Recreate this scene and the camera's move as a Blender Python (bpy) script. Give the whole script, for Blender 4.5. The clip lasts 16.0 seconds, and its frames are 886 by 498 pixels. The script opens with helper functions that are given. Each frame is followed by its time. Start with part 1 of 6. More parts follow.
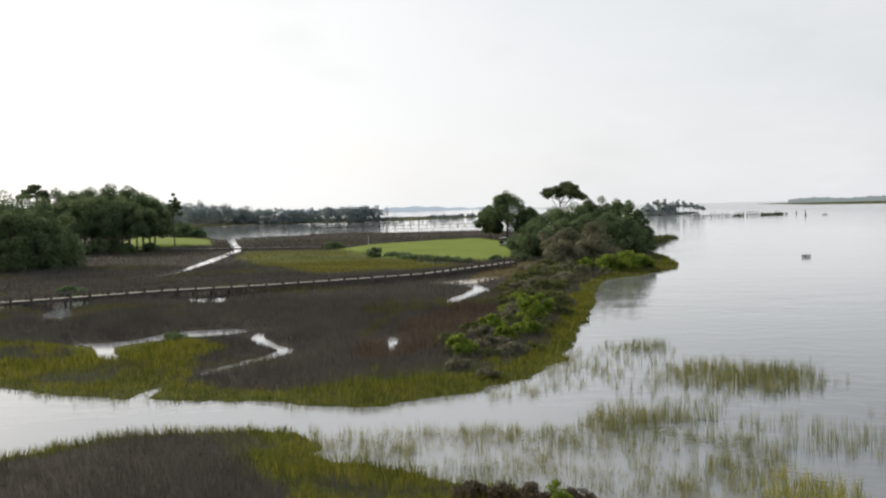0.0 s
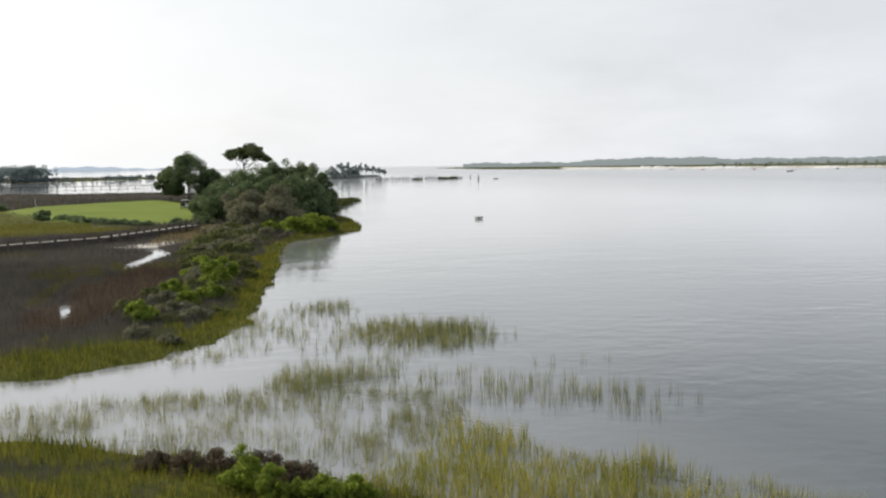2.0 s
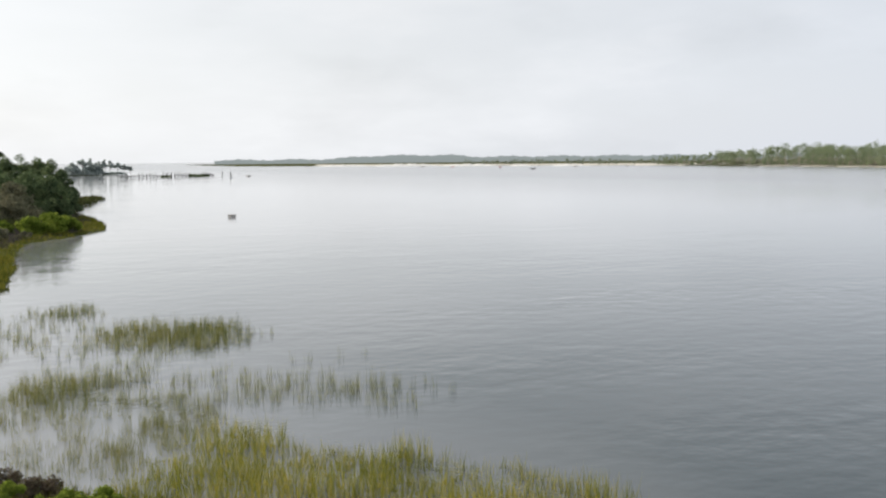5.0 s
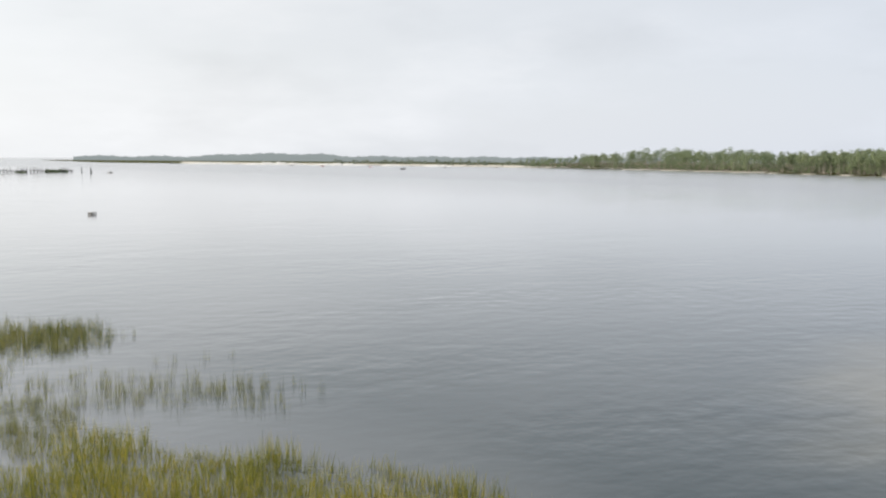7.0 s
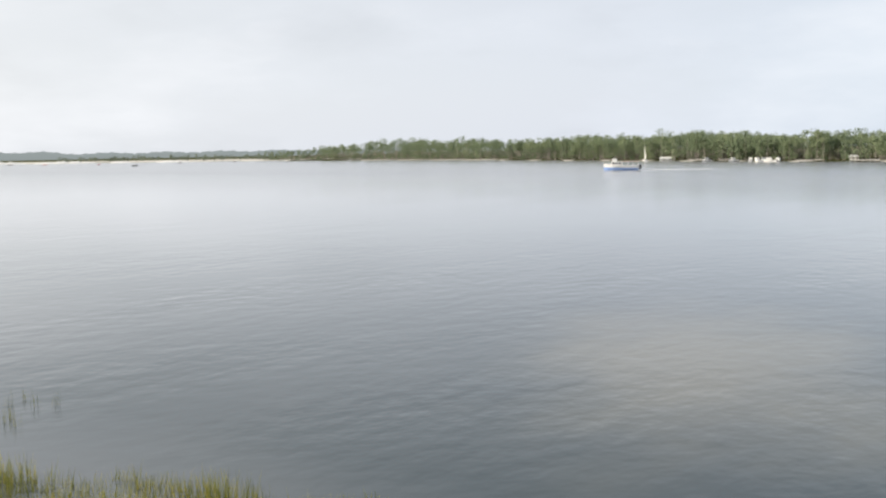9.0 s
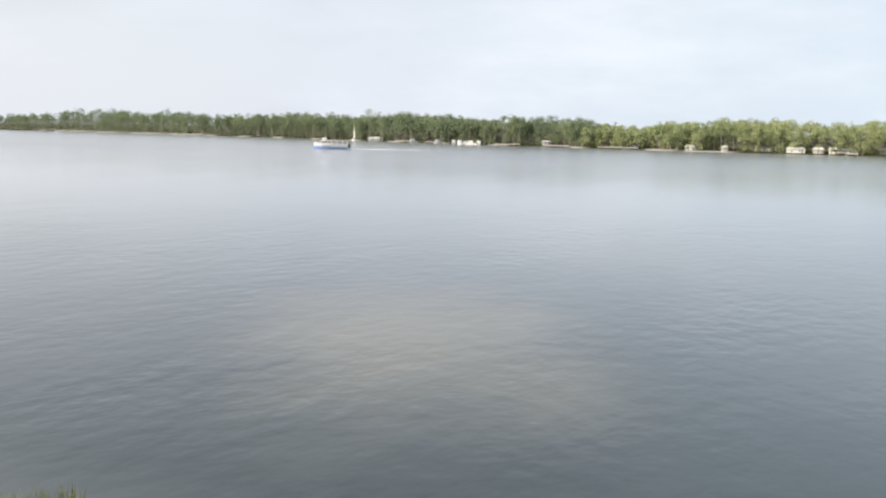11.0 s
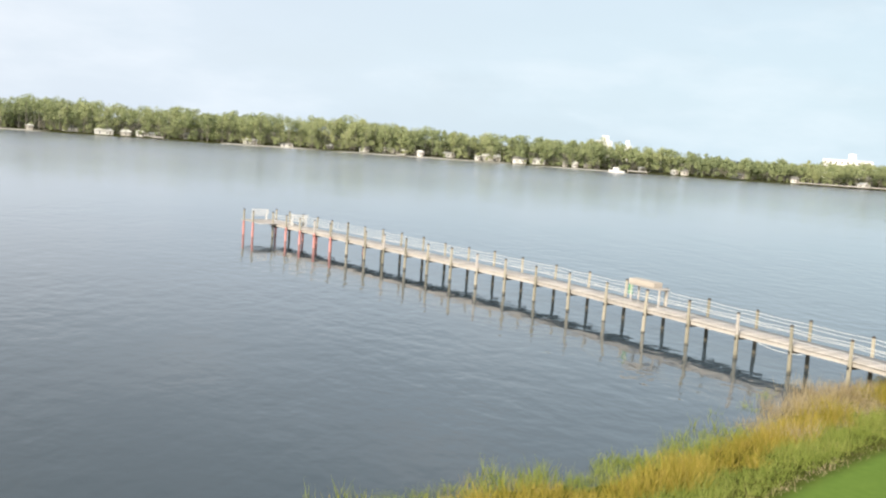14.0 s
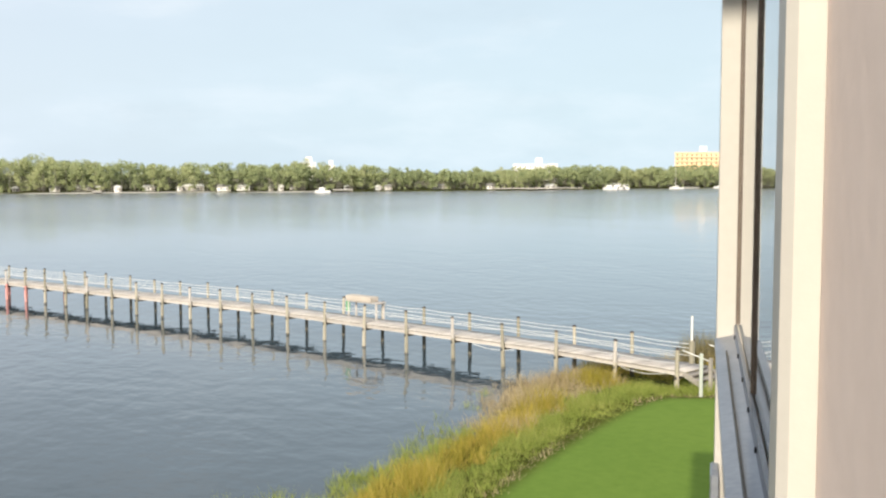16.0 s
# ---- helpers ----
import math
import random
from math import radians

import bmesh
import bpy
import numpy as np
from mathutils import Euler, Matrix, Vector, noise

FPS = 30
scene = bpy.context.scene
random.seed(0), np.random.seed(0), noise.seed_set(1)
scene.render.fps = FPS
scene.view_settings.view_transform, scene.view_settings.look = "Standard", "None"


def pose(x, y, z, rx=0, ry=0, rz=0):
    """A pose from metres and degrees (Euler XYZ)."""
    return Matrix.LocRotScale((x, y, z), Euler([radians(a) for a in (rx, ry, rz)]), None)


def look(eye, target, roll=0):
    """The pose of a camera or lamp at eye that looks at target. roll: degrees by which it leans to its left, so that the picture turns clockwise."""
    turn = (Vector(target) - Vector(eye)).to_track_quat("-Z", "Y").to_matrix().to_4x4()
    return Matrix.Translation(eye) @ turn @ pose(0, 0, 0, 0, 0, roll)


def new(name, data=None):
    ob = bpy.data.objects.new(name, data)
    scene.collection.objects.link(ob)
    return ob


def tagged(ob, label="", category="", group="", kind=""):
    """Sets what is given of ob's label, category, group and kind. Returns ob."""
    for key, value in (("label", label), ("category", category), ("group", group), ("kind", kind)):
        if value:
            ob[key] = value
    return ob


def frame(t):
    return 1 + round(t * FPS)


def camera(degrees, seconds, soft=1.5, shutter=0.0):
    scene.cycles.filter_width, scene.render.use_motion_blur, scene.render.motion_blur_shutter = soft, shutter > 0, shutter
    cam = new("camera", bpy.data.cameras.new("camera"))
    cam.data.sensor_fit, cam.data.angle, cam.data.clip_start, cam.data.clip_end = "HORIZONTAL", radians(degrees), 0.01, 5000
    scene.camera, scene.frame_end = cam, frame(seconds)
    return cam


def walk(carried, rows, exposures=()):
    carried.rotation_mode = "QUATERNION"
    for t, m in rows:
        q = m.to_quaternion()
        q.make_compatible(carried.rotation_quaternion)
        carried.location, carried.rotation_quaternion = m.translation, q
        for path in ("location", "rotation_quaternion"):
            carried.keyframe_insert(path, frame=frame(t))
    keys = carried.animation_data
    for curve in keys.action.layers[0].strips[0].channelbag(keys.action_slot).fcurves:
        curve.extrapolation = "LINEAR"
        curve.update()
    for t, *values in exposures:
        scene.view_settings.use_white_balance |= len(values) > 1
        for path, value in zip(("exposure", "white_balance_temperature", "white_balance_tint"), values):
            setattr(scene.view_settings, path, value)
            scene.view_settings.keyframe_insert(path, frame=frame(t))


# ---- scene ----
# ================= camera and its walk =================
cam = camera(47.22, 16.0, soft=2.3)
EYE = (0.0, 0.0, 10.0)
# seconds, yaw, pitch, roll
TURN = [
    (0, -0.00, -2.35, 1.42),
    (0.5, -4.32, -2.57, 1.39),
    (1, -10.22, -3.52, 1.15),
    (1.5, -14.39, -4.21, 1.11),
    (2, -17.67, -4.80, 0.72),
    (2.5, -20.85, -5.24, 0.87),
    (3, -23.85, -5.30, 0.78),
    (3.5, -25.93, -5.08, 1.04),
    (4, -27.29, -5.11, 0.58),
    (4.5, -29.76, -5.13, 0.54),
    (7, -38.76, -5.11, -0.38),
    (7.5, -43.65, -5.26, -0.35),
    (8, -46.88, -5.41, 0.12),
    (8.5, -50.08, -5.56, 0.19),
    (8.7, -51.38, -5.58, 0.45),
    (10.8, -67.52, -6.79, -0.08),
    (11, -69.58, -6.88, -0.95),
    (11.3, -74.03, -6.99, -0.51),
    (11.5, -76.02, -6.94, -1.2),
    (12, -82.66, -7.20, -0.75),
    (12.5, -88.18, -6.89, -0.68),
    (13, -93.27, -6.92, -0.98),
    (13.5, -100.43, -7.11, -2.95),
    (14, -107.08, -6.26, -4.0),
    (14.5, -110.33, -5.16, -5.68),
    (15, -113.77, -4.98, -2.59),
    (15.5, -119.74, -4.77, -0.14),
    (16, -123.64, -4.46, 0.17),
]
EXPOSURES = [(0.0, -0.14), (1.5, -0.06), (4.0, 0.0), (8.5, 0.05), (11.0, 0.13), (12.5, 0.15), (16.0, 0.16)]
walk(cam, [(t, pose(*EYE, 90 + p, r, y)) for t, y, p, r in TURN], EXPOSURES)

# ================= world, sun =================
SUN_AZ, SUN_EL = 40.0, 24.8
world = bpy.data.worlds.new("world")
scene.world = world
world.use_nodes = True
wn, wl = world.node_tree.nodes, world.node_tree.links
bg = wn["Background"]
sky = wn.new("ShaderNodeTexSky")
sky.sky_type = "NISHITA"
sky.sun_disc = False
sky.sun_elevation, sky.sun_rotation = radians(SUN_EL), radians(-SUN_AZ)
sky.altitude, sky.air_density, sky.dust_density, sky.ozone_density = 0, 1.0, 2.5, 1.0
# a thin high veil of cloud, thicker in soft banks
tc = wn.new("ShaderNodeTexCoord")
mp = wn.new("ShaderNodeMapping")
mp.inputs["Scale"].default_value = (2.2, 2.2, 7.0)
cl = wn.new("ShaderNodeTexNoise")
cl.inputs["Scale"].default_value, cl.inputs["Detail"].default_value, cl.inputs["Roughness"].default_value = 1.6, 6, 0.55
rp = wn.new("ShaderNodeValToRGB")
rp.color_ramp.elements[0].position, rp.color_ramp.elements[0].color = 0.42, (0.86, 0.86, 0.86, 1)
rp.color_ramp.elements[1].position, rp.color_ramp.elements[1].color = 0.72, (0.97, 0.97, 0.97, 1)
mx = wn.new("ShaderNodeMix")
mx.data_type = "RGBA"
# the veil is white towards the sun and pale blue away from it
toward = wn.new("ShaderNodeVectorMath")
toward.operation = "DOT_PRODUCT"
toward.inputs[1].default_value = (-math.sin(radians(SUN_AZ)) * math.cos(radians(SUN_EL)), math.cos(radians(SUN_AZ)) * math.cos(radians(SUN_EL)), math.sin(radians(SUN_EL)))
span = wn.new("ShaderNodeMapRange")
span.inputs["From Min"].default_value, span.inputs["From Max"].default_value = -1.0, 1.0
veil = wn.new("ShaderNodeValToRGB")
tones = [(0.03, (0.455, 0.565, 0.625)), (0.2, (0.50, 0.565, 0.635)), (0.42, (0.55, 0.58, 0.635)), (0.70, (0.60, 0.615, 0.635)), (0.86, (0.725, 0.738, 0.75)), (0.97, (0.90, 0.905, 0.905))]
for i, (at_, c) in enumerate(tones):
    e_ = veil.color_ramp.elements[i] if i < 2 else veil.color_ramp.elements.new(at_)
    e_.position, e_.color = at_, (*c, 1)
gain_ = wn.new("ShaderNodeVectorMath")
gain_.operation = "SCALE"
gain_.inputs["Scale"].default_value = 12.6
wl.new(tc.outputs["Generated"], toward.inputs[0])
wl.new(toward.outputs["Value"], span.inputs["Value"])
wl.new(span.outputs["Result"], veil.inputs["Fac"])
# brighter cloud banks in the veil
bank = wn.new("ShaderNodeMix")
bank.data_type = "RGBA"
bank.inputs["B"].default_value = (0.70, 0.70, 0.71, 1)
soft_ = wn.new("ShaderNodeMapRange")
soft_.inputs["From Min"].default_value, soft_.inputs["From Max"].default_value = 0.52, 0.78
soft_.inputs["To Max"].default_value = 0.35
wl.new(cl.outputs["Fac"], soft_.inputs["Value"])
wl.new(soft_.outputs["Result"], bank.inputs["Factor"])
wl.new(veil.outputs["Color"], bank.inputs["A"])
# faint grey patches of lower cloud
grey, gm, gr, dim = wn.new("ShaderNodeTexNoise"), wn.new("ShaderNodeMapping"), wn.new("ShaderNodeMapRange"), wn.new("ShaderNodeVectorMath")
gm.inputs["Scale"].default_value = (1.0, 1.0, 2.6)
grey.inputs["Scale"].default_value, grey.inputs["Detail"].default_value = 5.5, 5
gr.inputs["From Min"].default_value, gr.inputs["From Max"].default_value = 0.55, 0.75
gr.inputs["To Min"].default_value, gr.inputs["To Max"].default_value = 1.0, 0.93
dim.operation = "SCALE"
wl.new(tc.outputs["Generated"], gm.inputs["Vector"])
wl.new(gm.outputs["Vector"], grey.inputs["Vector"])
wl.new(grey.outputs["Fac"], gr.inputs["Value"])
wl.new(gr.outputs["Result"], dim.inputs["Scale"])
wl.new(bank.outputs["Result"], dim.inputs[0])
wl.new(dim.outputs["Vector"], gain_.inputs[0])
# brighter low down, where the haze is deep
split = wn.new("ShaderNodeSeparateXYZ")
low = wn.new("ShaderNodeMapRange")
low.inputs["From Min"].default_value, low.inputs["From Max"].default_value = 0.0, 0.30
low.inputs["To Min"].default_value, low.inputs["To Max"].default_value = 14.2, 12.4
wl.new(tc.outputs["Generated"], split.inputs[0])
wl.new(split.outputs["Z"], low.inputs["Value"])
wl.new(low.outputs["Result"], gain_.inputs["Scale"])
wl.new(gain_.outputs["Vector"], mx.inputs["B"])
wl.new(tc.outputs["Generated"], mp.inputs["Vector"])
wl.new(mp.outputs["Vector"], cl.inputs["Vector"])
wl.new(cl.outputs["Fac"], rp.inputs["Fac"])
wl.new(rp.outputs["Color"], mx.inputs["Factor"])
wl.new(sky.outputs["Color"], mx.inputs["A"])
wl.new(mx.outputs["Result"], bg.inputs["Color"])
bg.inputs["Strength"].default_value = 0.105
sun_way = Vector((-math.sin(radians(SUN_AZ)) * math.cos(radians(SUN_EL)), math.cos(radians(SUN_AZ)) * math.cos(radians(SUN_EL)), math.sin(radians(SUN_EL))))
sun = new("sun", bpy.data.lights.new("sun", "SUN"))
sun.data.energy, sun.data.angle, sun.data.color = 4.6, radians(0.5), (1.0, 0.90, 0.74)
sun.matrix_world = look(sun_way * 200, (0, 0, 0))

# ================= materials =================
def mat(name, cols, scale=1.0, rough=0.8, bump=0.2, metal=0.0, fine=9.0, island=0.0, obrand=0.0, through_light=0.0, spec=None, stretch=(1, 1, 1)):
    """Noise at two scales between the colours in cols; island or obrand: how far pieces differ."""
    m = bpy.data.materials.new(name)
    m.use_nodes = True
    n, l = m.node_tree.nodes, m.node_tree.links
    b = n["Principled BSDF"]
    b.inputs["Roughness"].default_value, b.inputs["Metallic"].default_value = rough, metal
    b.inputs["Specular IOR Level"].default_value = spec if spec is not None else (0.05 if through_light else 0.3)
    co = n.new("ShaderNodeTexCoord")
    mapping = n.new("ShaderNodeMapping")
    mapping.inputs["Scale"].default_value = stretch
    l.new(co.outputs["Object"], mapping.inputs["Vector"])
    big, small = n.new("ShaderNodeTexNoise"), n.new("ShaderNodeTexNoise")
    big.inputs["Scale"].default_value, big.inputs["Detail"].default_value = scale, 5
    small.inputs["Scale"].default_value, small.inputs["Detail"].default_value = scale * fine, 4
    l.new(mapping.outputs["Vector"], big.inputs["Vector"])
    l.new(mapping.outputs["Vector"], small.inputs["Vector"])
    mixv = n.new("ShaderNodeMath")
    mixv.operation = "MULTIPLY_ADD"
    mixv.inputs[1].default_value = 0.45
    l.new(small.outputs["Fac"], mixv.inputs[0])
    half = n.new("ShaderNodeMath")
    half.operation = "MULTIPLY"
    half.inputs[1].default_value = 0.55
    l.new(big.outputs["Fac"], half.inputs[0])
    l.new(half.outputs[0], mixv.inputs[2])
    last = mixv.outputs[0]
    for source, amount in (("island", island), ("object", obrand)):
        if amount:
            r = n.new("ShaderNodeNewGeometry" if source == "island" else "ShaderNodeObjectInfo")
            ma = n.new("ShaderNodeMath")
            ma.operation = "MULTIPLY_ADD"
            ma.inputs[1].default_value = amount
            sub = n.new("ShaderNodeMath")
            sub.operation = "SUBTRACT"
            sub.inputs[1].default_value = amount / 2
            l.new(r.outputs["Random Per Island" if source == "island" else "Random"], ma.inputs[0])
            l.new(last, ma.inputs[2])
            l.new(ma.outputs[0], sub.inputs[0])
            last = sub.outputs[0]
    ramp = n.new("ShaderNodeValToRGB")
    e = ramp.color_ramp.elements
    for i, c in enumerate(cols):
        p = 0.3 + 0.4 * i / max(1, len(cols) - 1)
        el = e[i] if i < 2 else e.new(p)
        el.position = p
        el.color = (*c, 1)
    for i, c in enumerate(cols):
        e[i].position, e[i].color = 0.3 + 0.4 * i / max(1, len(cols) - 1), (*c, 1)
    if len(cols) == 1:
        e[1].color = (*cols[0], 1)
    l.new(last, ramp.inputs["Fac"])
    l.new(ramp.outputs["Color"], b.inputs["Base Color"])
    if bump:
        bp = n.new("ShaderNodeBump")
        bp.inputs["Strength"].default_value, bp.inputs["Distance"].default_value = bump, 0.02
        l.new(small.outputs["Fac"], bp.inputs["Height"])
        l.new(bp.outputs["Normal"], b.inputs["Normal"])
    if through_light:
        tr, ms = n.new("ShaderNodeBsdfTranslucent"), n.new("ShaderNodeMixShader")
        ms.inputs[0].default_value = through_light
        l.new(ramp.outputs["Color"], tr.inputs["Color"])
        l.new(b.outputs[0], ms.inputs[1])
        l.new(tr.outputs[0], ms.inputs[2])
        l.new(ms.outputs[0], n["Material Output"].inputs["Surface"])
    return m


M_REED = mat("reed_green", [(0.09, 0.11, 0.035), (0.19, 0.20, 0.06), (0.29, 0.26, 0.10)], 0.15, 0.6, 0, island=0.5, through_light=0.35)
M_YELLOW = mat("cordgrass_yellow", [(0.12, 0.14, 0.028), (0.245, 0.25, 0.045), (0.40, 0.345, 0.08)], 0.2, 0.6, 0, island=0.5, through_light=0.35)
M_CORD = mat("cordgrass_green", [(0.050, 0.062, 0.013), (0.128, 0.140, 0.022), (0.24, 0.21, 0.036)], 0.30, 0.7, 0, island=0.35, through_light=0.35)
M_RUSH = mat("needlerush", [(0.052, 0.049, 0.043), (0.096, 0.089, 0.077), (0.138, 0.126, 0.106)], 0.06, 0.8, 0, island=0.2, through_light=0.2)
M_TAN = mat("dry_grass", [(0.12, 0.10, 0.05), (0.20, 0.165, 0.085), (0.24, 0.185, 0.10)], 0.4, 0.7, 0, island=0.4, through_light=0.3)
M_LEAF = mat("oak_leaf", [(0.074, 0.112, 0.058), (0.135, 0.182, 0.088), (0.205, 0.250, 0.122)], 0.25, 0.75, 0, island=0.35, through_light=0.5, spec=0.04)
M_LEAF_DRY = mat("scrub_leaf", [(0.115, 0.12, 0.075), (0.185, 0.18, 0.115), (0.25, 0.235, 0.15)], 0.25, 0.8, 0, island=0.4, through_light=0.4, spec=0.05)
M_LEAF_BRIGHT = mat("wax_myrtle_leaf", [(0.105, 0.150, 0.024), (0.20, 0.265, 0.040), (0.31, 0.36, 0.07)], 0.4, 0.7, 0, island=0.3, through_light=0.55, spec=0.05)
M_PINE = mat("pine_needles", [(0.045, 0.068, 0.032), (0.085, 0.110, 0.046), (0.14, 0.16, 0.065)], 0.03, 0.7, 0, island=0.4, through_light=0.35)
# opposite-shore foliage colours are lifted pale to paint in the haze
M_FARLEAF = mat("hazed_far_leaves", [(0.235, 0.285, 0.160), (0.36, 0.405, 0.21), (0.51, 0.52, 0.28)], 0.035, 0.85, 0, island=0.12, through_light=0.3, spec=0.03)
# dimmer copy of the far leaves, for the stretch the sun lights sideways
M_FARLEAF_SIDE = mat("side_lit_far_crowns", [(0.150, 0.195, 0.125), (0.225, 0.275, 0.165), (0.31, 0.35, 0.20)], 0.035, 0.85, 0, island=0.12, through_light=0.3, spec=0.03)
M_UNDER = mat("understory_twigs", [(0.27, 0.27, 0.21), (0.36, 0.345, 0.275), (0.42, 0.42, 0.30)], 0.04, 0.9, 0, island=0.2, through_light=0.35, spec=0.03)
M_BARK = mat("bark", [(0.05, 0.04, 0.03), (0.12, 0.095, 0.075)], 1.5, 0.9, 0.4)
M_WOOD = mat("weathered_wood", [(0.36, 0.33, 0.305), (0.48, 0.445, 0.41), (0.57, 0.53, 0.49)], 0.8, 0.85, 0.3, island=0.4)
M_PILE = mat("pile_wood", [(0.27, 0.25, 0.19), (0.37, 0.34, 0.27), (0.46, 0.42, 0.34)], 2.0, 0.85, 0.3, obrand=0.4, stretch=(1, 1, 0.2))
# pile wood darkened to paint the shade on the pier's far row
M_PILE_SHADE = mat("shaded_pile_wood", [(0.085, 0.085, 0.072), (0.15, 0.145, 0.12), (0.20, 0.19, 0.16)], 2.0, 0.85, 0.3, obrand=0.3, stretch=(1, 1, 0.2))
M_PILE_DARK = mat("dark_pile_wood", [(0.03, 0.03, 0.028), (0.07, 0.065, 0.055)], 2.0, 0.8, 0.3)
M_TIDE = mat("tide_stain", [(0.10, 0.095, 0.075), (0.17, 0.155, 0.125)], 2.0, 0.6, 0.2)
M_CAP = mat("pile_cap", [(0.03, 0.025, 0.022), (0.07, 0.05, 0.04)], 3.0, 0.7, 0.1)
M_RED = mat("red_paint", [(0.60, 0.24, 0.21), (0.72, 0.37, 0.34)], 3.0, 0.6, 0.1)
M_WHITE = mat("white_paint", [(0.66, 0.65, 0.62), (0.82, 0.81, 0.78)], 2.0, 0.5, 0.05)
M_PALE = mat("pale_green_paint", [(0.40, 0.43, 0.39), (0.52, 0.55, 0.50)], 2.0, 0.6, 0.05)
M_ROPE = mat("white_rail", [(0.62, 0.62, 0.60), (0.78, 0.78, 0.76)], 4.0, 0.5, 0.05)
M_DARKWOOD = mat("dark_deck_wood", [(0.05, 0.042, 0.036), (0.12, 0.10, 0.085)], 1.2, 0.85, 0.3, obrand=0.2)
M_GREYWOOD = mat("grey_rail_wood", [(0.22, 0.20, 0.18), (0.40, 0.37, 0.33)], 1.2, 0.85, 0.2)
M_TABLE = mat("tan_board", [(0.42, 0.37, 0.32), (0.53, 0.48, 0.42)], 2.0, 0.8, 0.2)
M_GREEN_PAINT = mat("green_paint", [(0.08, 0.28, 0.12), (0.14, 0.38, 0.18)], 3, 0.5, 0.05)
M_BLUE = mat("blue_hull", [(0.20, 0.32, 0.62), (0.30, 0.42, 0.70)], 1.0, 0.3, 0.0)
M_BLACK = mat("black_rubber", [(0.012, 0.012, 0.012), (0.03, 0.03, 0.03)], 3.0, 0.6, 0.05)
M_ROOF = mat("grey_roof", [(0.20, 0.19, 0.18), (0.34, 0.33, 0.31)], 0.6, 0.8, 0.2)
M_PEACH = mat("peach_facade", [(0.74, 0.53, 0.33), (0.82, 0.61, 0.41)], 0.05, 0.8, 0.05)
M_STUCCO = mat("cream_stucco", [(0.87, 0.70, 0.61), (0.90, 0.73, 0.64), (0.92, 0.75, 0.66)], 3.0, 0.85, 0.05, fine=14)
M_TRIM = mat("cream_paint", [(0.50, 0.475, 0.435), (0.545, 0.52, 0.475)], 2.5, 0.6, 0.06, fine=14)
M_BRONZE = mat("brown_window_seal", [(0.10, 0.075, 0.06), (0.17, 0.13, 0.10)], 6.0, 0.5, 0.05)
M_STEEL = mat("grey_metal", [(0.24, 0.26, 0.30), (0.36, 0.38, 0.42)], 5.0, 0.42, 0.08, metal=0.6)
M_SCREW = mat("dark_screw", [(0.02, 0.02, 0.02), (0.05, 0.05, 0.05)], 8.0, 0.4, 0.0, metal=0.8)
M_DARKGLASS = mat("window_dark", [(0.03, 0.035, 0.04), (0.05, 0.055, 0.06)], 1.0, 0.08, 0.0, spec=0.6)


